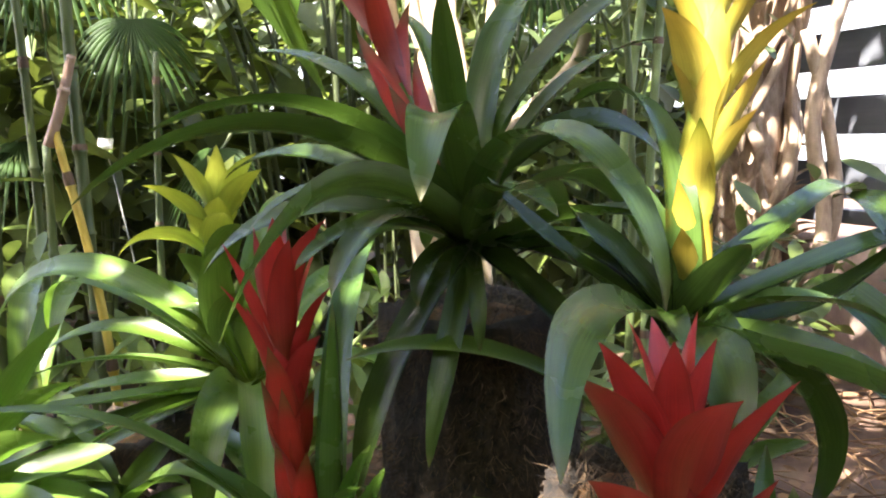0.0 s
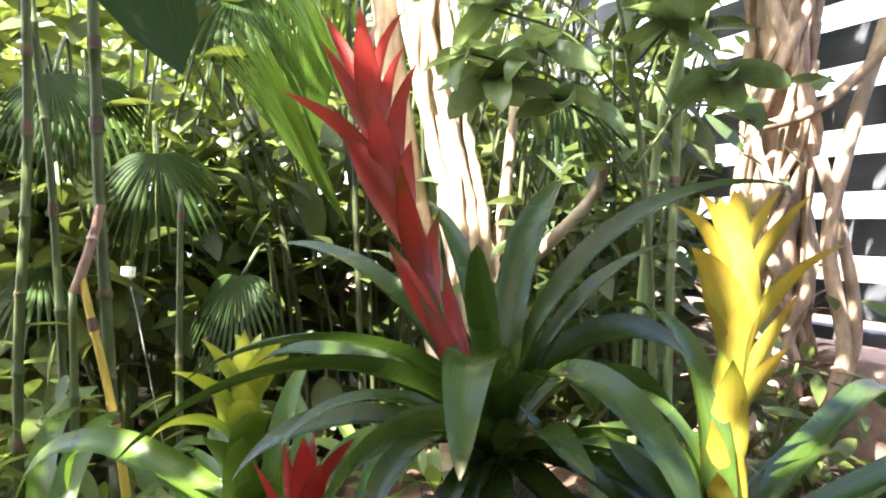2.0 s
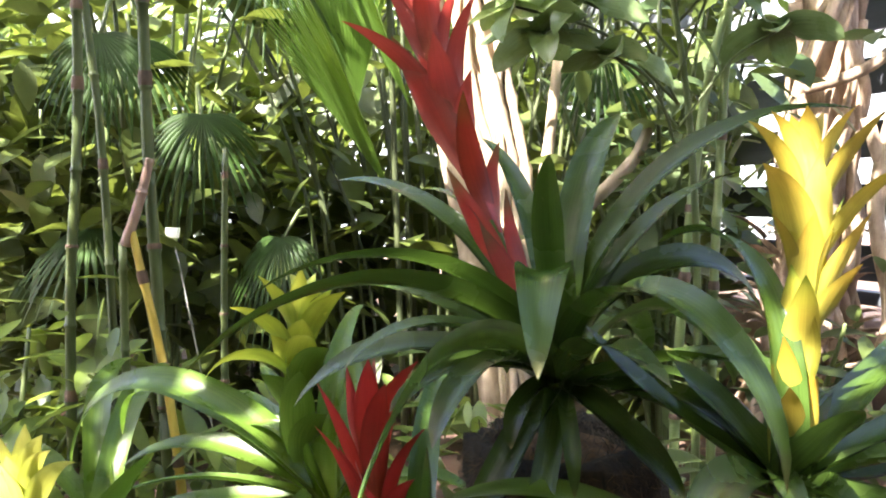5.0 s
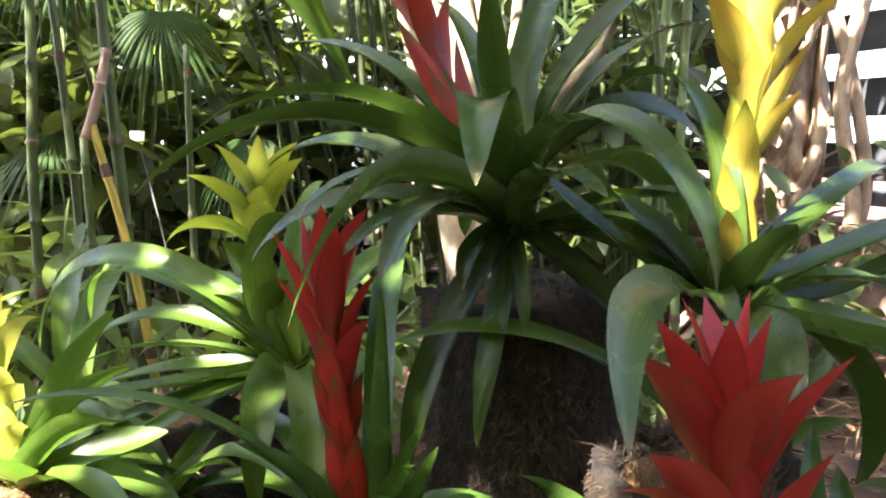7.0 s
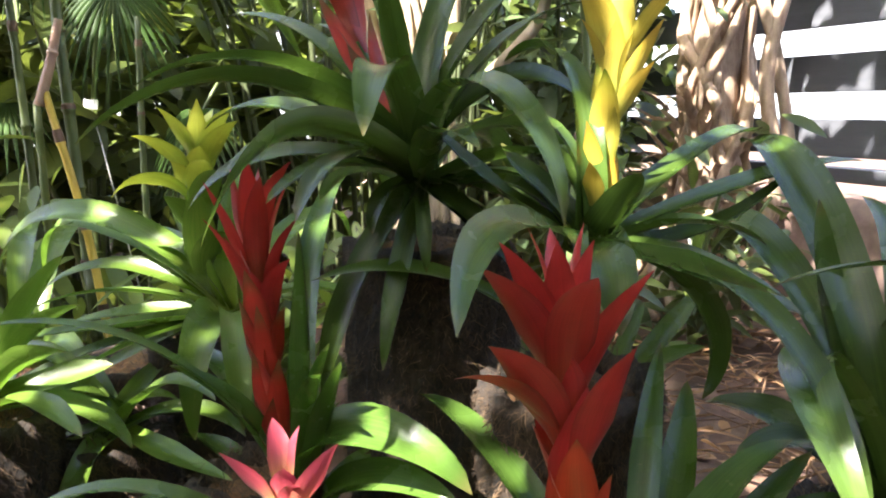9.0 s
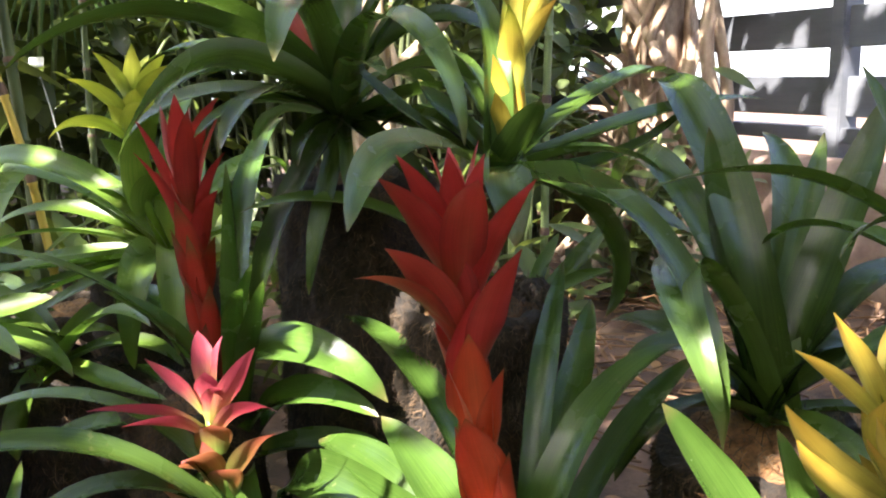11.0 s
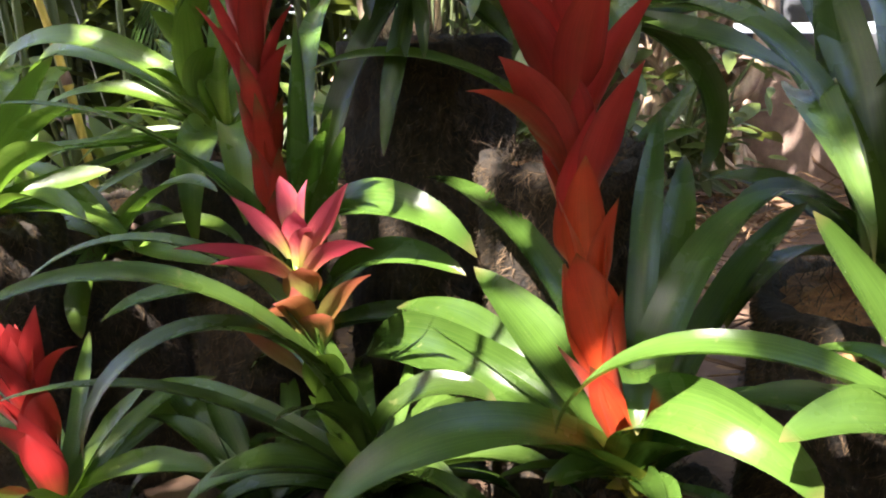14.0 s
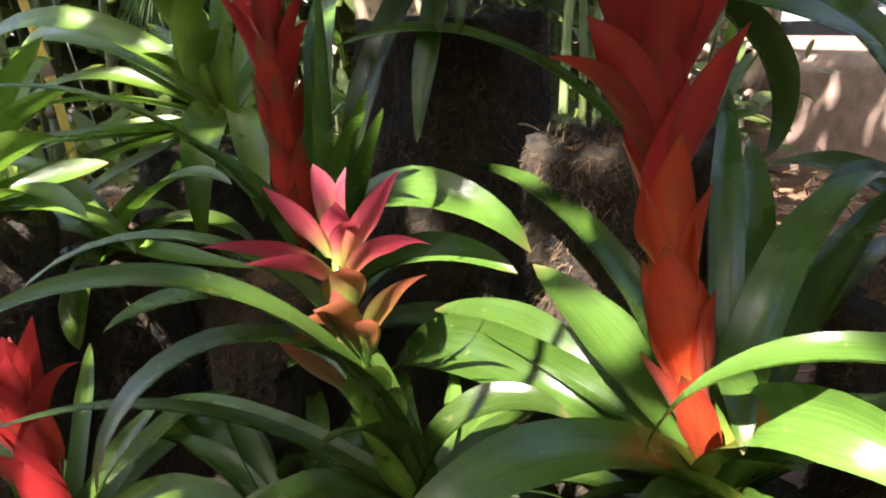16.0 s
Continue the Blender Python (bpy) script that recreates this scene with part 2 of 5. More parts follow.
M_ROOT = rough_material("grey_root_bark", (0.19, 0.125, 0.08), (0.50, 0.37, 0.26), 24, 0.88, 0.6, (1, 1, 0.35))
M_BOARD = rough_material("fence_board", (0.06, 0.064, 0.076), (0.12, 0.125, 0.14), 10, 0.7, 0.25, (0.15, 1, 1), distance=0.004)
M_WALL = rough_material("kerb_concrete", (0.20, 0.13, 0.105), (0.36, 0.25, 0.2), 16, 0.9, 0.4)
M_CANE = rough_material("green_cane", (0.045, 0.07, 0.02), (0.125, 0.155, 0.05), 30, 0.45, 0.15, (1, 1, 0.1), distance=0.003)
# the green cane darkened for the clumps: back-lit shade put into its colour
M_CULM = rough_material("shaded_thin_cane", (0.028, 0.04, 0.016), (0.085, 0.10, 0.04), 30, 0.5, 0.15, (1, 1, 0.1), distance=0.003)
M_CANEBROWN = rough_material("brown_cane_sheath", (0.05, 0.028, 0.018), (0.16, 0.09, 0.06), 40, 0.7, 0.3, (1, 1, 0.15))
M_CANEPINK = rough_material("pinkish_dry_cane", (0.20, 0.10, 0.075), (0.48, 0.32, 0.24), 30, 0.6, 0.2, (1, 1, 0.15))
M_CANEPALE = rough_material("pale_green_cane", (0.13, 0.19, 0.06), (0.27, 0.33, 0.13), 30, 0.45, 0.15, (1, 1, 0.1), distance=0.003)
M_CANEYELLOW = rough_material("yellow_cane", (0.38, 0.25, 0.03), (0.62, 0.45, 0.09), 25, 0.5, 0.2, (1, 1, 0.15))
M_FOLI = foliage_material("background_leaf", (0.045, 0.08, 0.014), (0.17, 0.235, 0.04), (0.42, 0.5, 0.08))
# the background leaf again, darker: shade of the nearer shrubs put into colour
M_FOLIDARK = foliage_material("shade_tinted_leaf", (0.026, 0.04, 0.010), (0.085, 0.112, 0.022), (0.28, 0.34, 0.05), 0.25)
M_SHRUB = foliage_material("shrub_leaf", (0.03, 0.055, 0.02), (0.10, 0.135, 0.055), (0.28, 0.36, 0.08), 0.25, 0.4)
M_PALM = leaf_material("palm_leaf", (0.05, 0.10, 0.015), (0.10, 0.175, 0.03), 0.4, 0.35, (0.35, 0.55, 0.05))
M_FAN = leaf_material("fan_palm_leaf", (0.012, 0.030, 0.006), (0.030, 0.060, 0.010), 0.55, 0.2, (0.12, 0.24, 0.03), gloss=0.15)
M_OVER = leaf_material("broad_dark_leaf", (0.011, 0.028, 0.005), (0.034, 0.062, 0.012), 0.5, 0.12, (0.1, 0.2, 0.02), gloss=0.12)
# for the unseen wall that keeps sky light off the bed
M_SKYBLOCK = rough_material("sky_block_wall", (0.02, 0.03, 0.014), (0.06, 0.075, 0.035), 3, 0.9, 0.5)
M_BLUNT = leaf_material("blunt_glossy_leaf", (0.09, 0.135, 0.06), (0.18, 0.245, 0.115), 0.3, 0.35, (0.35, 0.45, 0.12))
M_DRY = foliage_material("dry_leaf", (0.06, 0.03, 0.015), (0.27, 0.15, 0.07), (0.4, 0.2, 0.05), 0.15, 0.8)
M_WHITE = rough_material("white_plate", (0.75, 0.75, 0.73), (0.85, 0.85, 0.83), 20, 0.5, 0.05)
M_STAKE = rough_material("grey_wire", (0.3, 0.3, 0.28), (0.45, 0.45, 0.42), 30, 0.5, 0.1)


# ---- builders ----
def mesh_ob(name, verts, faces, mat, parent=None, label="", uvs=None, smooth=True):
    me = bpy.data.meshes.new(name)
    me.from_pydata(verts, [], faces)
    if uvs is not None:
        layer = me.uv_layers.new(name="UVMap")
        idx = np.empty(len(me.loops), dtype=np.int32)
        me.loops.foreach_get("vertex_index", idx)
        layer.data.foreach_set("uv", np.asarray(uvs, dtype=np.float32)[idx].ravel())
    if smooth:
        me.polygons.foreach_set("use_smooth", [True] * len(me.polygons))
    me.materials.append(mat)
    me.update()
    ob = new(name, me)
    if parent is not None:
        ob.parent = parent
    if label:
        ob["label"] = label
    return ob


def thing(name, at, label, category, group="", kind=""):
    ob = new(name)
    ob.location = at
    ob.empty_display_size = 0.05
    return tagged(ob, label, category, group, kind)


def centre_line(az, el, droop, bend, length, n):
    """A blade's middle line: it leaves its foot at el degrees and sinks by droop degrees, turning by bend."""
    p, pts, dirs = Vector((0, 0, 0)), [], []
    for i in range(n + 1):
        k = (i / n) ** 1.5
        e, a = radians(el - droop * k), radians(az + bend * k)
        dirs.append(Vector((math.cos(e) * math.cos(a), math.cos(e) * math.sin(a), math.sin(e))))
    for i in range(n + 1):
        pts.append(p.copy())
        if i < n:
            k = ((i + 0.5) / n) ** 1.5
            e, a = radians(el - droop * k), radians(az + bend * k)
            p += Vector((math.cos(e) * math.cos(a), math.cos(e) * math.sin(a), math.sin(e))) * (length / n)
    return pts, dirs


def blade(foot, az, el, droop, bend, length, width, form="strap", roll=0.0, fold=0.5, n=18, seed=0, taper=0.29):
    """Vertices, faces and UVs of one leaf or bract."""
    pts, dirs = centre_line(az, el, droop, bend, length, n)
    rnd = random.Random(seed)
    ph, amp = rnd.uniform(0, 6.28), rnd.uniform(0.02, 0.06)
    verts, uvs, faces, m = [], [], [], 6
    for i, (p, d) in enumerate(zip(pts, dirs)):
        s = i / n
        a = radians(az + bend * s ** 1.5)
        side = Vector((-math.sin(a), math.cos(a), 0))
        if roll:
            side = Matrix.Rotation(radians(roll) * min(1.0, s / 0.4), 3, d) @ side
        up = d.cross(side)
        if form == "strap":
            w = width * (1 + 0.25 * (1 - s) ** 5) * min(1.0, max(0.0, (1 - s) / taper)) ** (0.45 + 0.45 * taper)
            f = fold * (1.0 - 0.75 * s) + 0.1
        else:
            q = 0.2 + 0.8 * s
            w = width * (4 * q * (1 - q)) ** 0.78 * (1.0 if s < 0.75 else 1.0 - 0.35 * (s - 0.75) / 0.25)
            f = fold * (1.15 - 0.6 * s)
        w = max(w, 0.0012)
        for j in range(m + 1):
            u = j / m * 2 - 1
            wave = amp * w * math.sin(ph + 9 * s + 2 * u) * abs(u)
            off = side * (u * w / 2 * math.cos(f * abs(u))) + up * (abs(u) ** 1.6 * w / 2 * math.sin(f) + wave)
            verts.append(Vector(foot) + p + off)
            uvs.append((j / m, s))
    for i in range(n):
        for j in range(m):
            k = i * (m + 1) + j
            faces.append((k, k + 1, k + m + 2, k + m + 1))
    return verts, faces, uvs


def clasp(foot, axis, az, rise, spread, length, width, turn=0, neck=0.009, n=14, seed=0):
    """Vertices, faces and UVs of a bract that clasps its stalk with its foot and opens outwards from rise to spread degrees."""
    rnd = random.Random(seed)
    ph = rnd.uniform(0, 6.28)
    out = Vector((math.cos(radians(az)), math.sin(radians(az)), 0))
    out = (out - axis * out.dot(axis)).normalized()
    side = axis.cross(out)
    p, away, m = Vector(foot) + out * neck, neck, 8
    verts, uvs, faces = [], [], []
    for i in range(n + 1):
        s = i / n
        a = radians(rise + (spread - rise) * s ** 1.4)
        d = axis * math.cos(a) + out * math.sin(a)
        up = out * math.cos(a) - axis * math.sin(a)
        w = width * (0.55 + 0.45 * math.sin(min(1.0, s / 0.42) * math.pi / 2)) * max(0.0, 1 - (max(0.0, s - 0.36) / 0.64) ** 1.7)
        w = max(w, 0.0008)
        curl = neck + (0.28 + 0.45 * s) * w + 0.35 * max(0.0, away - neck) * s
        spin = Matrix.Rotation(radians(turn) * min(1.0, s / 0.45), 3, d)
        across, up = spin @ side, spin @ up
        half = min(1.7, w / (2 * curl))
        for j in range(m + 1):
            u = j / m * 2 - 1
            b = u * half
            ripple = 0.03 * w * math.sin(ph + 8 * s + 3 * u) * abs(u)
            verts.append(p + across * (curl * math.sin(b)) + up * (curl * (math.cos(b) - 1) * (1 - 0.35 * s) + ripple))
            uvs.append((j / m, s))
        if i < n:
            k = radians(rise + (spread - rise) * ((i + 0.5) / n) ** 1.4)
            p = p + (axis * math.cos(k) + out * math.sin(k)) * (length / n)
            away += math.sin(k) * length / n
    for i in range(n):
        for j in range(m):
            k = i * (m + 1) + j
            faces.append((k, k + 1, k + m + 2, k + m + 1))
    return verts, faces, uvs


def tube(points, radii, sides=10, cap=True, wobble=0.0, seed=0):
    """A tapered tube along points."""
    rnd = random.Random(seed)
    verts, faces = [], []
    pts = [Vector(p) for p in points]
    ref = Vector((0, 0, 1)) if abs((pts[-1] - pts[0]).normalized().z) < 0.8 else Vector((1, 0, 0))
    for i, p in enumerate(pts):
        d = (pts[min(i + 1, len(pts) - 1)] - pts[max(i - 1, 0)]).normalized()
        x = d.cross(ref).normalized()
        y = d.cross(x)
        for j in range(sides):
            a = 2 * math.pi * j / sides
            r = radii[i] * (1 + rnd.uniform(-wobble, wobble))
            verts.append(p + (x * math.cos(a) + y * math.sin(a)) * r)
    for i in range(len(pts) - 1):
        for j in range(sides):
            k, k2 = i * sides + j, i * sides + (j + 1) % sides
            faces.append((k, k2, k2 + sides, k + sides))
    if cap:
        faces.append(tuple(range(sides))[::-1])
        faces.append(tuple(range((len(pts) - 1) * sides, len(pts) * sides)))
    return verts, faces


def join(chunks):
    verts, faces = [], []
    for v, f in chunks:
        k = len(verts)
        verts.extend(v)
        faces.extend(tuple(a + k for a in q) for q in f)
    return verts, faces


def spline(points, per=6):
    """Catmull-Rom points through the given ones."""
    p = [Vector(q) for q in points]
    p = [2 * p[0] - p[1]] + p + [2 * p[-1] - p[-2]]
    out = []
    for i in range(1, len(p) - 2):
        for k in range(per):
            t = k / per
            out.append(0.5 * ((2 * p[i]) + (p[i + 1] - p[i - 1]) * t + (2 * p[i - 1] - 5 * p[i] + 4 * p[i + 1] - p[i + 2]) * t * t + (3 * p[i] - p[i - 1] - 3 * p[i + 1] + p[i + 2]) * t ** 3))
    out.append(p[-2])
    return out


def bromeliad(name, at, leaves, leaf_mat, label, stem=None, bracts=(), bract_mats=None, filler=0, filler_len=0.3, filler_w=0.04, seed=1, sheath=0.1, sheath_mats=None, sheath_wide=0.46, sheaths=9, sheath_from=0.03, sheath_to=0.72, taper=0.34):
    """A rosette of strap leaves, and its flower spike of coloured bracts on a stalk."""
    plant = thing(name, at, label, "bromeliad", "bromeliads")
    rnd = random.Random(seed)
    for i, (az, el, dr, be, ln, w, turn) in enumerate(leaves):
        v, f, uv = blade((0, 0, 0), az, el, dr, be, ln, w, "strap", turn + rnd.uniform(-5, 5), 0.55, 20, seed * 100 + i, taper)
        mesh_ob("leaf", v, f, leaf_mat, plant, uvs=uv)
    for i in range(filler):
        az = 360 * i * 0.381966 + rnd.uniform(-12, 12)
        el = rnd.uniform(8, 55)
        v, f, uv = blade((0, 0, -0.01), az, el, rnd.uniform(50, 110), rnd.uniform(-15, 15), filler_len * rnd.uniform(0.75, 1.1), filler_w * rnd.uniform(0.8, 1.1), "strap", rnd.uniform(-15, 15), 0.55, 16, seed * 100 + 60 + i)
        mesh_ob("leaf", v, f, leaf_mat, plant, uvs=uv)
    if stem:
        c0, c1, c2 = (Vector(c) for c in stem)
        line = lambda u: c0 + c1 * u + c2 * u * u
        pts = [Vector((0, 0, -0.01))] + [line(u / 10) for u in range(0, 10)]
        v, f = tube(pts, [0.009] * 2 + [0.008 - 0.0004 * k for k in range(9)], 8)
        spike = mesh_ob("flower_spike", v, f, M_STEMGREEN, plant, "upright flower stalk")
        along = lambda u: (c1 + 2 * c2 * u).normalized()
        for i, row in enumerate(bracts):
            mat = bract_mats[min(i, len(bract_mats) - 1)]
            if len(row) == 7:
                h, az, rise, spread, ln, w, turn = row
                v, f, uv = clasp(line(h), along(h), az, rise, spread, ln, w, turn, seed=seed * 100 + 30 + i)
            else:
                h, az, el, dr, be, ln, w, turn = row
                v, f, uv = blade(line(h), az, el, dr, be, ln, w, "bract", turn + rnd.uniform(-4, 4), 0.5, 14, seed * 100 + 30 + i)
            mesh_ob("bract", v, f, mat, spike, uvs=uv)
        # short tight bracts that sheathe the stalk and the heart of the spike
        for i in range(sheaths):
            h = sheath_from + (sheath_to - sheath_from) * i / max(1, sheaths - 1)
            mat = (sheath_mats or bract_mats)[0 if h < 0.5 else -1]
            v, f, uv = clasp(line(h), along(h), 137.5 * i + seed * 40, 4, rnd.uniform(12, 26), sheath * rnd.uniform(0.85, 1.1) * (1 - 0.35 * h), sheath * sheath_wide, seed=seed * 100 + 80 + i)
            mesh_ob("bract", v, f, mat, spike, uvs=uv)
    return plant


def stump(name, at, radius, height, label, seed=1, lean=(0, 0), strands=700, heap=0.03):
    """A tree-fern stump used as a planter: ragged fibre wall, thick rim, coir inside."""
    st = thing(name, at, label, "stump planter", "stump planters")
    rnd = random.Random(seed)
    n, rows = 40, 16
    verts, faces = [], []
    off = rnd.uniform(0, 50)
    def rad(a, z):
        v = Vector((math.cos(a) * 2.2 + off, math.sin(a) * 2.2, z * 5))
        return radius * (1 + 0.10 * noise.noise(v) + 0.06 * noise.noise(v * 3.1) + 0.05 * noise.noise(v * 7.3) + 0.035 * math.cos(4 * a + off))
    for i in range(rows + 1):
        z = height * i / rows
        for j in range(n):
            a = 2 * math.pi * j / n
            r = rad(a, z) * (1.08 - 0.08 * i / rows) + rnd.uniform(-0.0025, 0.0025)
            verts.append((r * math.cos(a) + lean[0] * z, r * math.sin(a) + lean[1] * z, z + (rnd.uniform(-0.012, 0.012) if i == rows else 0)))
    for ring, (k, dz) in enumerate(((0.88, 0.006), (0.74, 0.0), (0.70, -0.03))):
        for j in range(n):
            a = 2 * math.pi * j / n
            r = rad(a, height) * k
            verts.append((r * math.cos(a) + lean[0] * height, r * math.sin(a) + lean[1] * height, height + dz + rnd.uniform(-0.005, 0.005)))
    for i in range(rows + 3):
        for j in range(n):
            k, k2 = i * n + j, i * n + (j + 1) % n
            faces.append((k, k2, k2 + n, k + n))
    faces.append(tuple(range(n))[::-1])
    mesh_ob("body", verts, faces, M_FIBRE, st)
    # coir heap inside
    verts, faces, rings = [], [], 7
    for i in range(rings + 1):
        r = radius * (0.76 if heap < 0.05 else 0.98) * (1 - i / rings)
        for j in range(n):
            a = 2 * math.pi * j / n
            z = height - 0.022 + heap * (i / rings) ** 0.6 + 0.012 * noise.noise(Vector((math.cos(a) * r * 40 + off, math.sin(a) * r * 40, 0)))
            verts.append((r * math.cos(a) + lean[0] * height, r * math.sin(a) + lean[1] * height, z))
    for i in range(rings):
        for j in range(n):
            k, k2 = i * n + j, i * n + (j + 1) % n
            faces.append((k, k2, k2 + n, k + n))
    mesh_ob("coir_filling", verts, faces, M_COIR, st, "loose brown coir")
    # hair-like roots on the wall and coir shreds on top
    chunks = []
    for i in range(strands * 7):
        a, z = rnd.uniform(0, 2 * math.pi), height * (1 - rnd.random() ** 1.4) * 0.98 + 0.01
        r = rad(a, z) * (1.08 - 0.08 * z / height)
        p = Vector((r * math.cos(a) + lean[0] * z, r * math.sin(a) + lean[1] * z, z))
        out = Vector((math.cos(a), math.sin(a), 0))
        along = Vector((-math.sin(a), math.cos(a), 0))
        tilt = 1.2 * noise.noise(Vector((a * 2, z * 14, off))) + rnd.gauss(0, 0.8)
        ln = rnd.uniform(0.006, 0.026)
        d = (Vector((0, 0, -1)) * math.cos(tilt) + along * math.sin(tilt)) * ln
        s = d.cross(out).normalized() * rnd.uniform(0.00025, 0.0007)
        lift = out * rnd.uniform(0.001, 0.007)
        chunks.append(([p - s - out * 0.002, p + s - out * 0.002, p + d * 0.5 + s + lift, p + d * 0.5 - s + lift, p + d + out * rnd.uniform(-0.003, 0.006)], [(0, 1, 2, 3), (3, 2, 4)]))
    for i in range(strands // 2):
        a, r = rnd.uniform(0, 2 * math.pi), radius * 0.85 * math.sqrt(rnd.random())
        p = Vector((r * math.cos(a) + lean[0] * height, r * math.sin(a) + lean[1] * height, height + heap - 0.03 + rnd.uniform(-0.01, 0.015) - (0.03 * r / radius if heap > 0.05 else 0)))
        d = Vector((rnd.uniform(-1, 1), rnd.uniform(-1, 1), rnd.uniform(-0.1, 0.5))).normalized() * rnd.uniform(0.01, 0.04)
        s = d.cross(Vector((0, 0, 1))).normalized() * 0.0006
        chunks.append(([p - s, p + s, p + d * 0.5 + s + Vector((0, 0, 0.004)), p + d * 0.5 - s + Vector((0, 0, 0.004)), p + d], [(0, 1, 2, 3), (3, 2, 4)]))
    v, f = join(chunks)
    mesh_ob("root_fibre", v, f, M_STRAND, st, "tangled dry root hairs")["kind"] = "stuff"
    return st


def leaf_cloud(count, place, size, seed, narrow=0.4, droop=0.5, flat=0.5):
    """Many loose leaves, each bent along its rib; place(rnd) gives the foot of one."""
    rnd = random.Random(seed)
    verts, faces = [], []
    for i in range(count):
        p = Vector(place(rnd))
        a = rnd.uniform(0, 2 * math.pi)
        e = rnd.gauss(-0.15, flat)
        d = Vector((math.cos(a) * math.cos(e), math.sin(a) * math.cos(e), math.sin(e)))
        ln = size * rnd.uniform(0.6, 1.35)
        side = d.cross(Vector((0, 0, 1)) + Vector((rnd.uniform(-0.5, 0.5), rnd.uniform(-0.5, 0.5), 0))).normalized()
        up = side.cross(d)
        w = ln * narrow * 0.5
        k = len(verts)
        verts.append(p)
        for u, part_w, sink in ((0.16, 0.62, 0.01), (0.38, 1.0, 0.04), (0.62, 0.92, 0.11), (0.84, 0.5, 0.21)):
            c = p + d * ln * u - Vector((0, 0, droop * ln * sink))
            verts += [c - side * w * part_w + up * w * part_w * 0.25, c, c + side * w * part_w + up * w * part_w * 0.25]
        verts.append(p + d * ln - Vector((0, 0, droop * ln * 0.3)))
        faces += [(k, k + 2, k + 1), (k, k + 3, k + 2)]
        for q in (k + 1, k + 4, k + 7):
            faces += [(q, q + 1, q + 4, q + 3), (q + 1, q + 2, q + 5, q + 4)]
        faces += [(k + 10, k + 11, k + 13), (k + 11, k + 12, k + 13)]
    return verts, faces


def cane(name, points, radius, label, mat=None, seed=1, sheaths=True):
    """A jointed cane with swollen rings and brown sheath remains."""
    c = thing(name, points[0], label, "bamboo cane", "bamboo canes")
    base = Vector(points[0])
    line = [p - base for p in spline(points, 8)]
    rnd = random.Random(seed)
    pts, rad = [], []
    total = sum((b - a).length for a, b in zip(line, line[1:]))
    step, acc, nxt = 0.17 + rnd.uniform(0, 0.05), 0.0, rnd.uniform(0.05, 0.15)
    nodes = []
    for a, b in zip(line, line[1:]):
        pts.append(a)
        rad.append(radius * (1 - 0.25 * acc / total))
        seg = (b - a).length
        while acc + seg > nxt:
            q = a.lerp(b, (nxt - acc) / seg)
            d = (b - a).normalized()
            r0 = radius * (1 - 0.25 * nxt / total)
            nodes.append((q, d, r0))
            pts += [q - d * 0.006, q - d * 0.002, q + d * 0.002, q + d * 0.006]
            rad += [r0, r0 * 1.25, r0 * 1.25, r0]
            nxt += step
        acc += seg
    pts.append(line[-1])
    rad.append(radius * 0.75)
    v, f = tube(pts, rad, 10)
    mesh_ob("culm", v, f, mat or M_CANE, c)
    if sheaths:
        for q, d, r in nodes:
            if rnd.random() < 0.55:
                h = rnd.uniform(0.008, 0.04)
                v, f = tube([q, q + d * h * 0.3, q + d * h * 0.8, q + d * h], [r * 1.2, r * 1.28, r * 1.22, r * 1.06], 10, False)
                mesh_ob("sheath", v, f, M_CANEBROWN, c, "dry brown leaf sheath")
    return c


def fan_leaf(at, aim, size, seed, name="fan_palm_leaf", label="", ribs=17, spread=170, mat=None, stalk=0.5, w=0.15, hang=0.32):
    """A fan palm leaf: stalk and pleated fingers from one point."""
    fan = thing(name, at, label, "palm leaf", "palm leaves")
    rnd = random.Random(seed)
    d = Vector(aim).normalized()
    side = d.cross(Vector((0, 0, 1))).normalized()
    up = side.cross(d)
    if stalk:
        v, f = tube(spline([(0, 0, 0), -d * stalk * 0.5 - Vector((0, 0, stalk * 0.25)), -d * stalk * 0.6 - Vector((0, 0, stalk))], 5), [0.006] * 11, 7)
        mesh_ob("stalk", v, f, M_CANE, fan)
    for i in range(ribs):
        a = radians((i / (ribs - 1) - 0.5) * spread)
        dd = d * math.cos(a) + side * math.sin(a)
        ln = size * (0.72 + 0.28 * math.cos(a)) * rnd.uniform(0.92, 1.06)
        verts, uvs, n = [], [], 10
        for k in range(n + 1):
            s = k / n
            p = dd * ln * s - Vector((0, 0, 1)) * ln * hang * s ** 2.4 + up * 0.01
            ww = size * w * (0.12 + 1.1 * s if s < 0.55 else (1 - s) / 0.45 * 0.72 + 0.01)
            sd = dd.cross(up).normalized()
            verts += [p - sd * ww / 2, p + up * ww * 0.28, p + sd * ww / 2]
            uvs += [(0.3, s), (0.5, s), (0.7, s)]
        faces = []
        for k in range(n):
            b = k * 3
            faces += [(b, b + 1, b + 4, b + 3), (b + 1, b + 2, b + 5, b + 4)]
        mesh_ob("finger", verts, faces, mat or M_PALM, fan, uvs=uvs)
    return fan


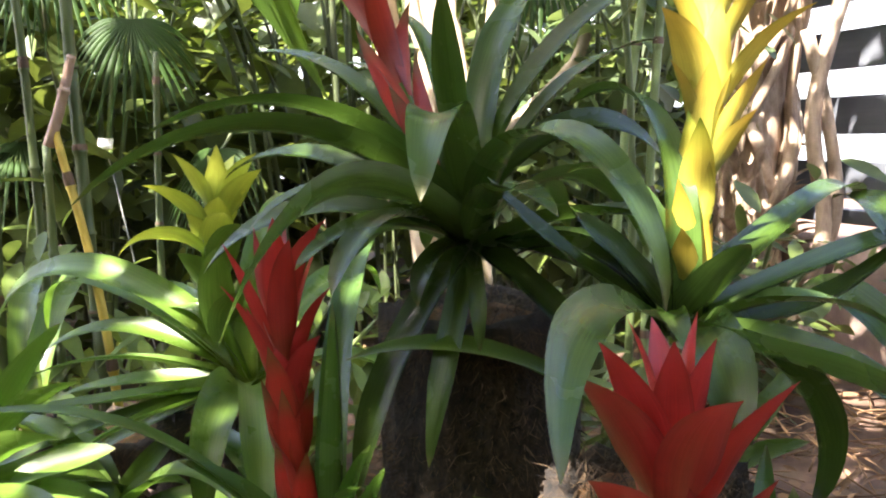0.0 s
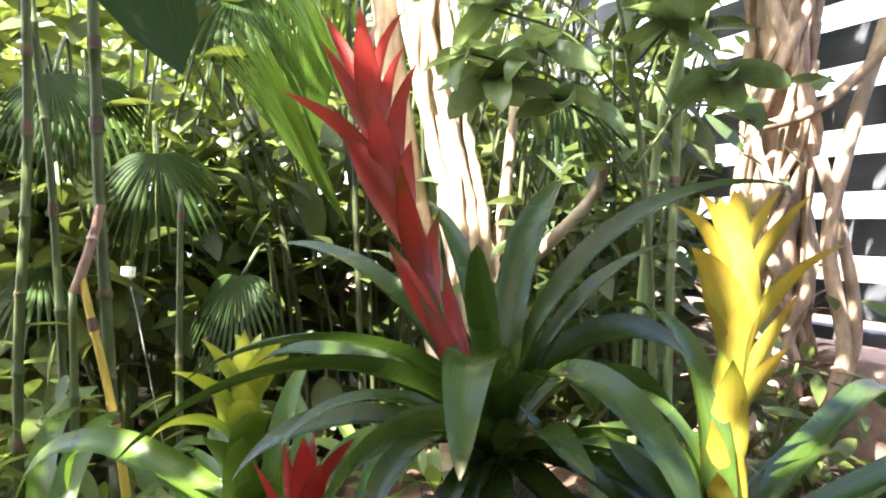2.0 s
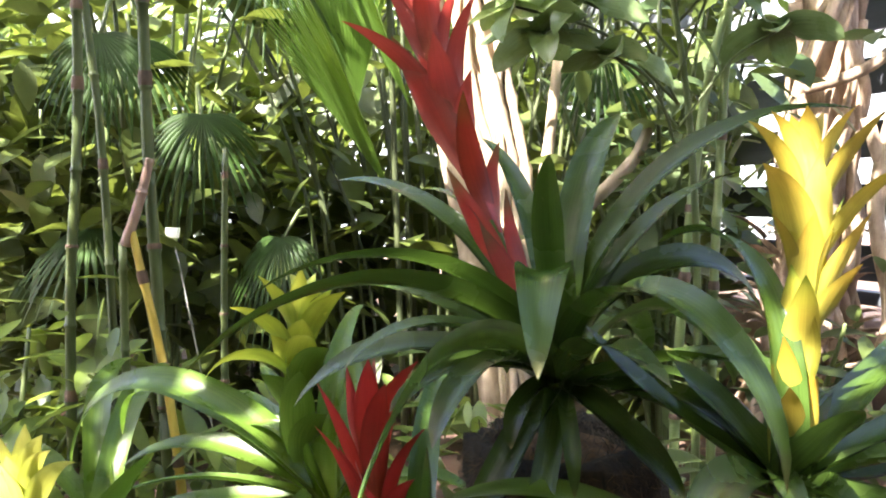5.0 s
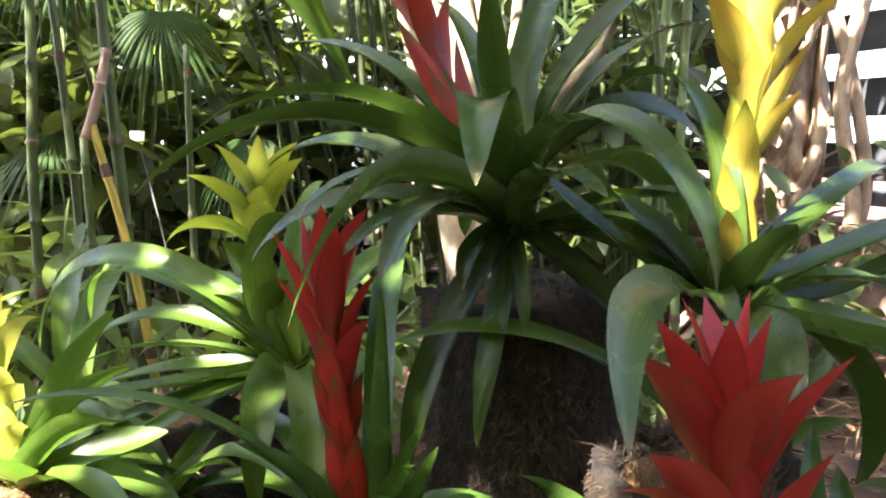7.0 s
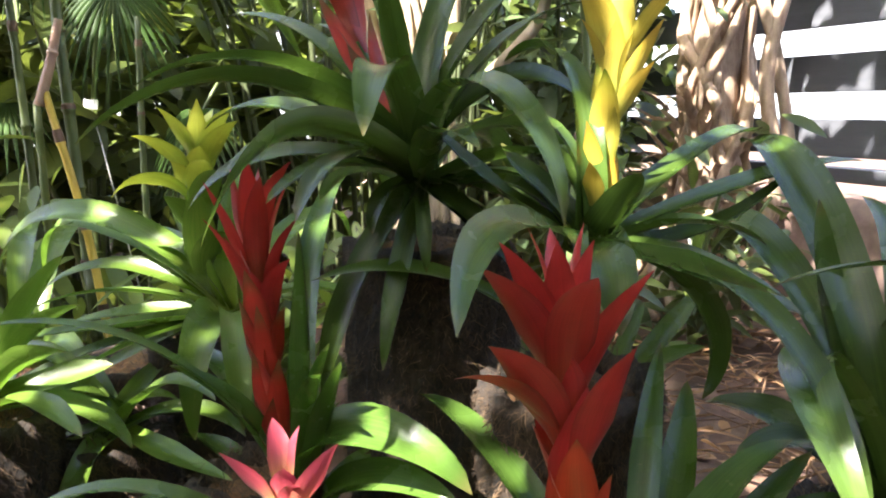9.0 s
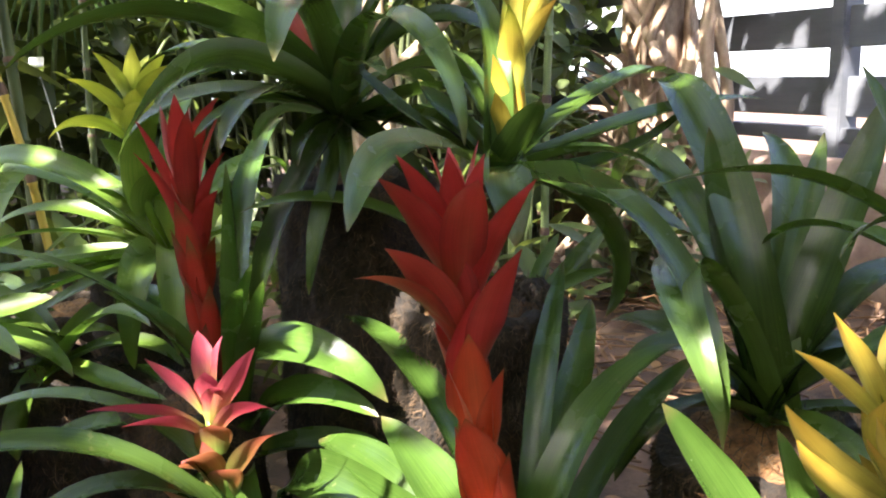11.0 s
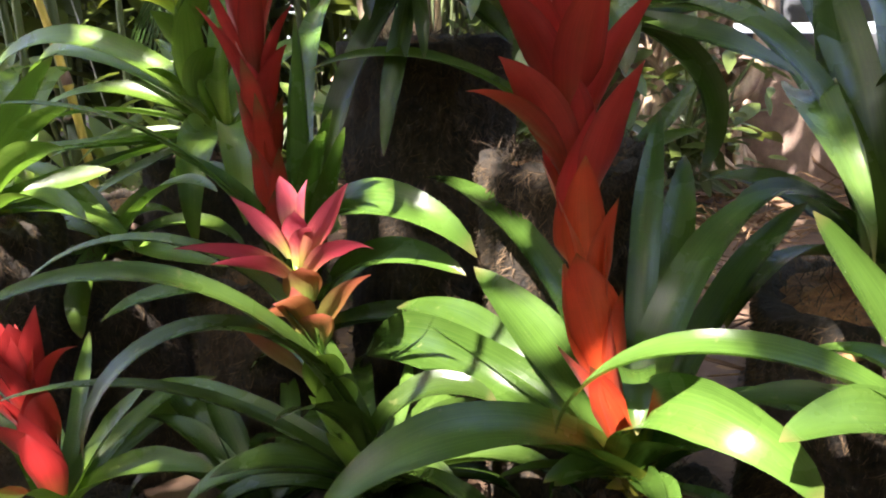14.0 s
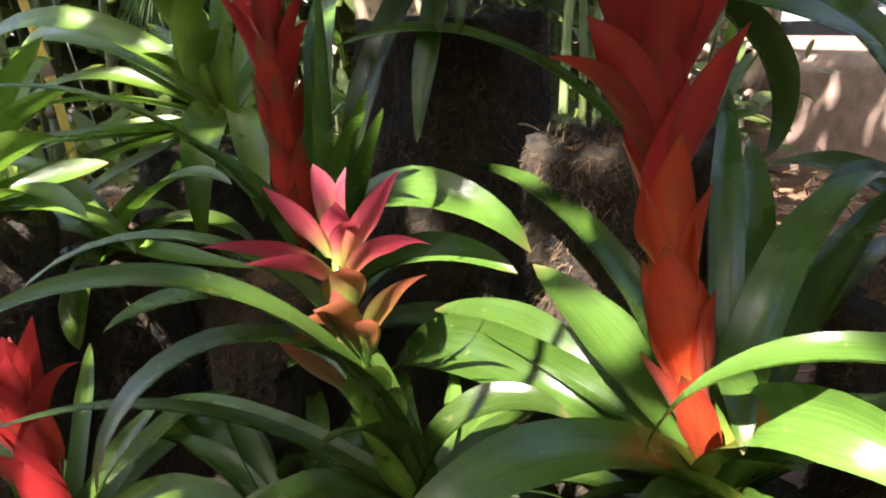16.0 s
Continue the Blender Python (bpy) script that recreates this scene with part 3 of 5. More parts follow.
# ---- ground, fence, distance ----
def ground():
    n, verts, faces = 120, [], []
    xs = [math.copysign(abs(u) ** 2.2, u) * 60 for u in np.linspace(-1, 1, n)]
    ys = [math.copysign(abs(u) ** 2.2, u) * 60 + 1.5 for u in np.linspace(-1, 1, n)]
    for y in ys:
        for x in xs:
            near = max(0.0, 1 - math.hypot(x, y - 1.5) / 7)
            z = near * (0.035 * noise.noise(Vector((x * 1.7, y * 1.7, 0))) + 0.014 * noise.noise(Vector((x * 7, y * 7, 3))))
            verts.append((x, y, z))
    for i in range(n - 1):
        for j in range(n - 1):
            k = i * n + j
            faces.append((k, k + 1, k + n + 1, k + n))
    g = mesh_ob("ground", verts, faces, M_SOIL)
    return tagged(g, "reddish brown garden soil with dry litter", "ground", kind="structure")


ground()
v, f = leaf_cloud(2600, lambda r: (r.uniform(-2.5, 2.6), r.uniform(0.2, 4.5), r.uniform(0.005, 0.03)), 0.06, 3, 0.35, 0.1, 0.12)
litter = mesh_ob("leaf_litter", v, f, M_DRY)
tagged(litter, "scattered dry brown leaves on soil", "leaf litter", kind="stuff")

FENCE_A, FENCE_DIR = Vector((1.51, 2.9, 0)), Vector((-0.364, 0.931, 0)).normalized()


def box(sx, sy, sz, bevel=0.004):
    bm = bmesh.new()
    bmesh.ops.create_cube(bm, size=1, matrix=Matrix.Diagonal((sx, sy, sz, 1)))
    bmesh.ops.bevel(bm, geom=bm.edges[:], offset=bevel, segments=2, affect="EDGES")
    return bm


def part(name, bm, mat, parent, m, label=""):
    me = bpy.data.meshes.new(name)
    bm.to_mesh(me)
    bm.free()
    me.materials.append(mat)
    ob = new(name, me)
    ob.parent = parent
    ob.matrix_local = m
    if label:
        ob["label"] = label
    return ob


def fence():
    fen = thing("fence", FENCE_A, "dark slatted timber fence with wide bright gaps", "fence", kind="structure")
    yaw = math.degrees(math.atan2(FENCE_DIR.y, FENCE_DIR.x))
    fen.rotation_euler = (0, 0, radians(yaw))
    for k in range(9):
        z = 0.63 + 0.232 * k
        for x, ln in ((-1.54, 2.416), (0.88, 2.416), (3.30, 2.416), (5.72, 2.416)):
            part("board", box(ln, 0.025, 0.135), M_BOARD, fen, pose(x, 0.006 * (k % 2), z, 0.3 * (k % 3 - 1), 0, 0))
    for x in (-2.75, -0.36, 2.06, 4.48, 6.9):
        part("post", box(0.055, 0.09, 2.7), M_BOARD, fen, pose(x + 0.03, 0.0, 1.35))
    part("rail", box(9.7, 0.07, 0.05), M_BOARD, fen, pose(2.08, 0.0, 0.50))
    return fen


fence()


def kerb():
    k = thing("low_wall", FENCE_A, "low rounded concrete wall under a fence", "wall", kind="structure")
    k.rotation_euler = (0, 0, math.atan2(FENCE_DIR.y, FENCE_DIR.x))
    verts, faces, n = [], [], 14
    for i in range(61):
        x = -2.8 + 9.7 * i / 60
        for j in range(n + 1):
            a = math.pi * j / n
            y = 0.10 * math.cos(a) + 0.07
            z = 0.33 + 0.10 * math.sin(a) if 0 < j < n else 0.0
            verts.append((x, y + 0.006 * noise.noise(Vector((x * 3, j, 0))), z + 0.006 * noise.noise(Vector((x * 2, j, 5)))))
    for i in range(60):
        for j in range(n):
            q = i * (n + 1) + j
            faces.append((q, q + 1, q + n + 2, q + n + 1))
    mesh_ob("wall_body", verts, faces, M_WALL, k)


kerb()


def backdrop():
    """A glowing sheet stands in for the glare of the open ground beyond the garden."""
    m, nt, bsdf, out = shader("glowing_daylight_sheet")
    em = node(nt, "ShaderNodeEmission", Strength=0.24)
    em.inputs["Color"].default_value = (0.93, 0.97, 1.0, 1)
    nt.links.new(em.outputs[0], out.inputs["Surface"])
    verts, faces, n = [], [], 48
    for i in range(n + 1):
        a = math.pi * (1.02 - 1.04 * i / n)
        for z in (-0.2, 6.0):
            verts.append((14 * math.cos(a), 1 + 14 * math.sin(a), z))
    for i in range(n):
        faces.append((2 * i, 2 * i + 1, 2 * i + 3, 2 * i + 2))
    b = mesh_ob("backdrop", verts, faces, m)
    return tagged(b, "glowing white sheet for hazy daylight beyond the garden", "backdrop", kind="structure")


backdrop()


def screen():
    """Unseen plain dark wall, added behind and beside the path to cut sky light."""
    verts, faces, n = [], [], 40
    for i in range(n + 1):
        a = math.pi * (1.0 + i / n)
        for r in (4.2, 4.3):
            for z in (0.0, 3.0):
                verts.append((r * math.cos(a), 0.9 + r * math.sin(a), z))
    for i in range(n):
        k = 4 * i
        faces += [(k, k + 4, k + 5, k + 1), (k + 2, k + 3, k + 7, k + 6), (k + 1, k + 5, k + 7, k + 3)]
    w = mesh_ob("wall_behind", verts, faces, M_SKYBLOCK, smooth=False)
    return tagged(w, "unseen plain dark green wall added to block sky light", "wall", kind="structure")


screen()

# ---- growth of each rosette: turn, rise, droop, bend, length, width; bracts begin with their height on the stalk ----
TALL_RED_AT = (0.027, 0.950, 0.718)
TALL_RED_LEAVES = [
    (-100, 60, 118, 5, 0.415, 0.054, 0),
    (226, 45, 87, -16, 0.487, 0.047, 20),
    (146, 60, 66, -4, 0.462, 0.048, -10),
    (125, 64, 66, 1, 0.397, 0.03, 0),
    (105, 70, 55, 6, 0.418, 0.032, 0),
    (-103, 64, 36, 14, 0.337, 0.035, 0),
    (61, 83, 65, -1, 0.403, 0.049, 5),
    (2, 77, 88, -4, 0.498, 0.043, 20),
    (25, 65, 60, 2, 0.379, 0.04, 0),
    (-75, 54, 144, 25, 0.473, 0.045, 10),
    (11, 68, 143, 11, 0.358, 0.048, 30),
    (-115, 32, 81, 7, 0.507, 0.043, 55),
    (180, 27, 80, -8, 0.344, 0.047, -25),
]
TALL_RED_LEAVES += [
    (-157, 28, 76, 2, 0.222, 0.046, -10),
    (-130, 12, 104, 1, 0.125, 0.033, 0),
    (-86, -25, 67, -1, 0.138, 0.021, 0),
    (-107, -47, 29, -21, 0.254, 0.032, 0),
    (-147, -44, 40, -8, 0.315, 0.048, -25),
    (-48, -21, 18, -1, 0.189, 0.049, 0),
    (-22, 2, 56, 0, 0.235, 0.048, 25),
    (224, 54, 85, -21, 0.426, 0.047, 15),
    (159, 39, 69, -21, 0.409, 0.048, -20),
    (39, 41, 127, -16, 0.372, 0.039, -40),
]
TALL_RED_STEM = ((-0.027, 0.001, 0.079), (-0.196, 0.137, 0.389), (0.065, -0.000, 0.022))
TALL_RED_BRACTS = [
    (0.03, -32, 5, 28, 0.136, 0.024, -32),
    (0.08, 219, 5, 2, 0.168, 0.031, 29),
    (0.23, -19, 5, 48, 0.114, 0.026, -36),
    (0.27, -70, 5, 70, 0.162, 0.033, -13),
    (0.41, 219, 5, 16, 0.198, 0.047, 30),
    (0.61, 213, 20, 69, 0.163, 0.023, 32),
    (0.44, -31, 5, 44, 0.114, 0.035, -33),
    (0.53, -32, 5, 60, 0.176, 0.03, -32),
    (0.67, 213, 5, 22, 0.17, 0.025, 32),
    (0.69, -29, 5, 59, 0.134, 0.02, -33),
    (0.72, -74, 5, 56, 0.165, 0.037, -11),
    (0.79, 213, 5, 18, 0.151, 0.027, 32),
    (0.81, -28, 5, 70, 0.137, 0.017, -34),
    (0.54, -77, 5, 48, 0.12, 0.043, -9),
    (0.77, 72, 5, 61, 0.249, 0.023, -12),
    (-0.03, -107, 5, 2, 0.137, 0.031, 11),
]
YELLOW_AT = (0.220, 0.787, 0.653)
YELLOW_LEAVES = [
    (86, 95, 125, 42, 0.383, 0.04, 15),
    (-127, 24, 56, 33, 0.43, 0.041, -35),
    (35, 31, 55, 26, 0.536, 0.044, 10),
    (-57, 51, 7, -6, 0.124, 0.045, -20),
    (21, 17, 25, 21, 0.529, 0.036, 10),
    (25, -6, -49, -11, 0.311, 0.04, 5),
    (-116, 35, 76, 38, 0.178, 0.025, 0),
    (-60, 10, 98, -19, 0.489, 0.039, 0),
    (149, 52, 13, -3, 0.154, 0.046, -15),
    (135, 83, 44, -2, 0.139, 0.035, 0),
    (166, 31, -21, -3, 0.239, 0.038, -10),
    (68, 33, 41, 4, 0.301, 0.046, 0),
    (120, 88, 110, 10, 0.25, 0.039, 20),
]
YELLOW_LEAVES += [
    (-16, -7, 25, 5, 0.243, 0.043, 35),
    (-79, 6, 0, -12, 0.425, 0.044, -40),
    (134, 43, 3, -5, 0.179, 0.043, 0),
    (2, -9, 115, 0, 0.279, 0.045, -35),
]
YELLOW_STEM = ((-0.001, 0.001, -0.008), (0.083, 0.063, 0.357), (-0.032, 0.008, 0.003))
YELLOW_BRACTS = [
    (0.27, -115, 5, 50, 0.117, 0.039, 16),
    (0.4, -36, 14, 45, 0.087, 0.027, -31),
    (0.48, 209, 5, 58, 0.099, 0.016, 33),
    (0.44, -26, 14, 30, 0.12, 0.028, -34),
    (0.56, -32, 14, 68, 0.149, 0.023, -32),
    (0.57, 212, 5, 70, 0.122, 0.044, 32),
    (0.58, -88, 5, 2, 0.115, 0.045, -1),
    (0.71, 212, 14, 85, 0.124, 0.019, 32),
    (0.71, -32, 14, 49, 0.125, 0.023, -32),
    (0.69, -30, 5, 48, 0.114, 0.023, -33),
    (0.8, -32, 5, 46, 0.087, 0.02, -32),
    (0.8, 207, 5, 67, 0.086, 0.02, 34),
    (0.8, 217, 5, 37, 0.073, 0.033, 30),
    (0.85, -114, 5, 49, 0.063, 0.027, 15),
    (0.86, 52, 5, 57, 0.079, 0.025, -23),
    (0.09, 226, 5, 41, 0.122, 0.033, 27),
    (0.05, -71, 5, 2, 0.101, 0.037, -12),
    (0.47, -105, 5, 17, 0.097, 0.039, 10),
    (0.88, 67, 5, 47, 0.068, 0.023, -15),
]
YELLOW_BRACTS += [
    (0.05, -121, 5, 60, 0.097, 0.035, 19),
    (0.08, -32, 5, 2, 0.087, 0.031, -32),
]
LIME_AT = (-0.289, 1.170, 0.496)
LIME_LEAVES = [
    (159, 41, 100, -39, 0.644, 0.056, -35),
    (165, 49, 128, -20, 0.659, 0.056, -40),
    (159, 75, 118, 3, 0.232, 0.046, -20),
    (133, 40, 63, -9, 0.397, 0.032, -10),
    (167, 35, 73, 3, 0.37, 0.05, -25),
    (194, 26, 68, -20, 0.387, 0.028, 10),
    (210, 4, 4, -5, 0.369, 0.042, 0),
    (191, -14, 24, -9, 0.311, 0.034, -25),
    (265, 22, 134, 8, 0.32, 0.06, -20),
    (201, 0, -3, -3, 0.32, 0.04, 0),
    (205, -4, 26, -21, 0.415, 0.036, -15),
    (123, 35, 25, -5, 0.367, 0.048, -10),
    (80, 38, 22, 36, 0.402, 0.04, 10),
]
LIME_LEAVES += [
    (55, 46, 99, 31, 0.491, 0.045, 20),
    (78, 89, 101, 7, 0.396, 0.04, 0),
    (173, 5, 24, -8, 0.316, 0.04, -15),
    (221, 0, 29, 0, 0.326, 0.035, 10),
]
LIME_STEM = ((-0.043, 0.000, 0.119), (-0.003, 0.023, 0.207), (0.017, 0.006, -0.002))
LIME_BRACTS = [
    (0.56, -83, 5, 14, 0.111, 0.041, -4),
    (0.59, 212, 14, 60, 0.106, 0.034, 32),
    (0.59, -31, 14, 62, 0.116, 0.034, -33),
    (0.48, -28, 14, 72, 0.123, 0.04, -34),
    (0.44, 212, 25, 89, 0.124, 0.039, 32),
    (0.44, -18, 5, 61, 0.085, 0.037, -36),
    (0.4, -69, 5, 57, 0.08, 0.053, -14),
    (0.28, -63, 5, 83, 0.098, 0.057, -17),
    (0.28, 226, 5, 55, 0.082, 0.048, 26),
    (0.32, 218, 45, 150, 0.145, 0.041, 30),
    (0.09, -46, 5, 93, 0.138, 0.052, -26),
    (0.01, 225, 5, 68, 0.093, 0.057, 27),
    (-0.19, -68, 5, 59, 0.143, 0.057, -14),
    (-0.25, -27, 5, 83, 0.092, 0.052, -34),
    (0.71, 119, 5, 98, 0.107, 0.029, 18),
    (0.67, 81, 5, 59, 0.096, 0.029, -6),
]
SLIM_RED_AT = (-0.142, 0.860, 0.267)
SLIM_RED_LEAVES = [
    (193, 76, 85, 8, 0.538, 0.032, 0),
    (-69, 80, 138, 61, 0.426, 0.066, 38),
    (-20, 84, -7, 0, 0.411, 0.042, -10),
    (194, 82, 53, 12, 0.311, 0.041, -25),
    (-75, 75, 53, 5, 0.38, 0.029, 0),
    (-71, 75, 33, 11, 0.357, 0.026, 0),
    (-46, 59, 87, 17, 0.317, 0.052, 28),
    (-62, 67, 21, -2, 0.344, 0.033, 0),
    (93, 71, 66, -17, 0.667, 0.041, 0),
    (135, 68, 111, -7, 0.46, 0.04, 0),
]
SLIM_RED_STEM = ((-0.022, 0.000, 0.075), (-0.024, 0.035, 0.360), (-0.005, 0.024, -0.005))
SLIM_RED_BRACTS = [
    (0.74, 219, 14, 28, 0.141, 0.019, 30),
    (0.81, 212, 5, 3, 0.123, 0.024, 32),
    (0.85, -73, 5, 50, 0.125, 0.034, -11),
    (0.81, -29, 5, 65, 0.144, 0.029, -33),
    (0.65, -31, 14, 60, 0.13, 0.018, -33),
    (0.58, 212, 5, 40, 0.157, 0.018, 32),
    (0.73, -65, 5, 65, 0.156, 0.036, -16),
    (0.46, -100, 5, 25, 0.124, 0.038, 6),
    (0.31, -84, 5, 29, 0.136, 0.031, -4),
    (0.39, -31, 5, 37, 0.1, 0.029, -32),
    (0.34, 212, 5, 13, 0.13, 0.028, 32),
    (0.22, 229, 5, 11, 0.1, 0.033, 25),
    (0.14, -59, 5, 31, 0.13, 0.033, -20),
    (0.58, 218, 5, 25, 0.124, 0.026, 30),
    (0.54, -43, 5, 72, 0.123, 0.032, -28),
    (0.75, 85, 5, 41, 0.164, 0.024, -3),
    (0.65, 29, 5, 37, 0.188, 0.024, -33),
]
FRONT_RED_AT = (0.205, 0.520, 0.216)
FRONT_RED_LEAVES = [
    (149, 38, 99, -43, 0.494, 0.066, -45),
    (139, 42, 62, -19, 0.383, 0.056, -28),
    (142, 56, 21, -4, 0.27, 0.066, -20),
    (123, 67, 77, -2, 0.476, 0.05, 0),
    (-152, 49, 96, -17, 0.366, 0.054, -30),
    (198, 41, 60, 1, 0.296, 0.053, -5),
    (-105, 77, 146, 94, 0.323, 0.054, 65),
    (-84, 125, 199, -26, 0.234, 0.041, 0),
    (37, 81, 82, -9, 0.381, 0.051, 0),
    (28, 61, 43, 6, 0.36, 0.044, 0),
    (57, 61, 46, 15, 0.417, 0.043, 0),
    (9, 49, 57, 0, 0.186, 0.041, 0),
    (-66, 64, 52, -4, 0.116, 0.046, -20),
]
FRONT_RED_LEAVES += [
    (-141, 51, 68, -10, 0.141, 0.028, -25),
    (-33, 69, 66, -9, 0.1, 0.055, 15),
    (-95, 44, 54, 10, 0.118, 0.027, 30),
    (-144, 47, 60, -1, 0.125, 0.038, -15),
    (70, 73, 48, -2, 0.428, 0.034, 0),
]
FRONT_RED_STEM = ((-0.002, 0.000, 0.016), (-0.114, 0.044, 0.423), (0.064, -0.006, 0.011))
FRONT_RED_BRACTS = [
    (0.07, -112, 5, 32, 0.103, 0.037, 14),
    (0.21, 219, 5, 5, 0.13, 0.034, 30),
    (0.17, -32, 5, 26, 0.114, 0.034, -32),
    (0.44, -83, 5, 38, 0.134, 0.046, -5),
    (0.37, -32, 5, 35, 0.116, 0.034, -32),
    (0.46, 213, 5, 15, 0.079, 0.041, 32),
    (0.68, 215, 25, 89, 0.145, 0.023, 31),
    (0.53, -10, 5, 23, 0.123, 0.041, -37),
    (0.58, -40, 16, 43, 0.153, 0.047, -29),
    (0.66, 226, 16, 63, 0.15, 0.047, 27),
    (0.73, -32, 16, 51, 0.157, 0.038, -32),
    (0.77, -83, 16, 74, 0.169, 0.05, -5),
    (0.79, 217, 16, 58, 0.148, 0.041, 30),
    (0.86, 212, 16, 44, 0.121, 0.032, 32),
    (0.86, -101, 5, 34, 0.112, 0.034, 7),
    (0.91, 150, 5, 26, 0.094, 0.027, 33),
    (0.86, 40, 5, 22, 0.118, 0.036, -29),
    (0.88, -32, 5, 25, 0.097, 0.029, -32),
    (0.92, 96, 5, 42, 0.09, 0.027, 4),
]
PINK_AT = (-0.053, 0.560, 0.206)
PINK_LEAVES = [
    (187, 48, 64, 0, 0.392, 0.027, 0),
    (187, 88, 174, 27, 0.438, 0.045, -5),
    (196, 79, 107, 9, 0.486, 0.037, -15),
    (163, 84, 141, 22, 0.542, 0.032, 0),
    (117, 52, 139, 25, 0.381, 0.031, -30),
    (-140, 86, 93, 10, 0.185, 0.044, 20),
    (-5, 87, 126, -12, 0.209, 0.046, 15),
    (29, 50, 61, 0, 0.153, 0.03, 0),
    (161, 38, 65, -24, 0.332, 0.034, 0),
    (-159, 44, 56, 1, 0.174, 0.043, -10),
    (59, 39, 27, 35, 0.176, 0.02, 0),
    (-96, 23, 22, -30, 0.135, 0.02, 0),
    (-34, 54, 92, -10, 0.129, 0.032, 5),
]
PINK_STEM = ((-0.002, -0.000, 0.012), (-0.108, 0.032, 0.247), (0.052, 0.008, 0.010))
PINK_BRACTS = [
    (0.85, 212, 55, 88, 0.116, 0.028, 32),
    (0.81, 228, 50, 92, 0.096, 0.03, 25),
    (0.9, 213, 30, 45, 0.083, 0.027, 32),
    (0.85, -32, 30, 53, 0.103, 0.028, -32),
    (0.81, -36, 45, 115, 0.101, 0.032, -31),
    (0.98, 109, 5, 68, 0.072, 0.028, 12),
    (0.98, 58, 5, 40, 0.057, 0.025, -20),
    (0.9, -75, 5, 57, 0.054, 0.03, -10),
    (0.87, -57, 5, 87, 0.053, 0.025, -21),
    (0.61, -105, 10, 104, 0.076, 0.038, 10),
    (0.65, 230, 30, 106, 0.055, 0.025, 25),
    (0.57, -31, 30, 86, 0.104, 0.027, -33),
    (0.4, 195, 30, 29, 0.106, 0.032, 37),
    (0.73, -72, 5, 65, 0.046, 0.043, -12),
    (0.53, -58, 5, 83, 0.061, 0.043, -20),
    (0.36, -71, 5, 80, 0.071, 0.046, -12),
    (0.23, -52, 5, 73, 0.075, 0.048, -23),
]
LOW_RED_AT = (-0.392, 0.620, 0.170)
LOW_RED_LEAVES = [
    (54, 25, 92, 36, 0.442, 0.03, 25),
    (30, 56, 18, 2, 0.161, 0.038, 5),
    (89, 48, 24, 12, 0.23, 0.021, 0),
    (-16, 43, 60, 0, 0.213, 0.04, 20),
    (153, 62, 77, 4, 0.202, 0.028, 0),
]
LOW_RED_STEM = ((-0.002, 0.000, 0.020), (-0.039, 0.024, 0.178), (0.004, 0.015, -0.003))
LOW_RED_BRACTS = [
    (0.45, 218, 5, 23, 0.132, 0.032, 30),
    (0.45, 212, 5, 34, 0.094, 0.038, 32),
    (0.58, -93, 5, 2, 0.102, 0.031, 2),
    (0.51, -10, 5, 29, 0.118, 0.034, -37),
    (0.38, -24, 5, 99, 0.135, 0.02, -35),
    (0.31, 212, 5, 68, 0.105, 0.031, 32),
    (0.18, -44, 5, 80, 0.118, 0.041, -27),
    (0.12, 227, 5, 53, 0.093, 0.045, 26),
    (0.01, -78, 5, 21, 0.082, 0.045, -8),
    (0.64, 92, 5, 7, 0.076, 0.025, 2),
]
DARK_AT = (0.513, 0.665, 0.371)
DARK_LEAVES = [
    (100, 79, 95, -17, 0.645, 0.064, -10),
    (191, 77, 160, 114, 0.529, 0.048, -5),
    (25, 61, -3, 1, 0.419, 0.066, 10),
    (52, 59, 50, 36, 0.496, 0.052, 0),
    (105, 67, 126, -23, 0.693, 0.05, -15),
    (13, 63, 86, 8, 0.337, 0.06, 10),
    (50, 56, 8, 3, 0.392, 0.04, 0),
    (-3, 45, 57, 15, 0.199, 0.055, 10),
    (182, 62, 88, 16, 0.223, 0.045, -15),
    (110, 63, -20, -5, 0.353, 0.05, 0),
    (-7, 79, 160, 17, 0.202, 0.05, 10),
]
GOLD_AT = (0.425, 0.360, 0.302)
GOLD_LEAVES = [
    (177, 49, 124, -45, 0.413, 0.043, -5),
    (151, 30, 55, -13, 0.199, 0.048, -10),
    (165, 61, 5, 1, 0.25, 0.05, -40),
    (135, 67, 110, -5, 0.185, 0.047, 0),
    (-164, 48, 66, -1, 0.211, 0.051, -15),
    (116, 82, 20, -2, 0.187, 0.04, 0),
]
GOLD_STEM = ((0.084, -0.000, 0.071), (-0.070, -0.016, 0.164), (0.016, -0.004, 0.005))
GOLD_BRACTS = [
    (0.65, 177, 69, 11, 2, 0.13, 0.027, 35),
    (0.71, 184, 52, 20, 1, 0.12, 0.019, 45),
    (0.28, 191, 34, -25, 2, 0.17, 0.033, 45),
    (0.21, 196, 28, -32, -2, 0.161, 0.034, 45),
    (0.89, 73, 68, 29, -11, 0.065, 0.019, 0),
    (0.71, 1, 64, 10, 3, 0.072, 0.024, 10),
    (0.37, -140, 54, -4, -10, 0.116, 0.028, 0),
]
PALE_AT = (-0.572, 0.930, 0.440)
PALE_LEAVES = [
    (10, 20, 12, 0, 0.177, 0.044, 35),
    (18, 68, 22, -2, 0.235, 0.043, -50),
    (-2, 63, 50, -3, 0.213, 0.041, -35),
    (158, 61, 63, 2, 0.216, 0.032, 0),
    (66, 66, 47, 3, 0.198, 0.044, 0),
    (-30, 51, 53, 18, 0.192, 0.046, -40),
]
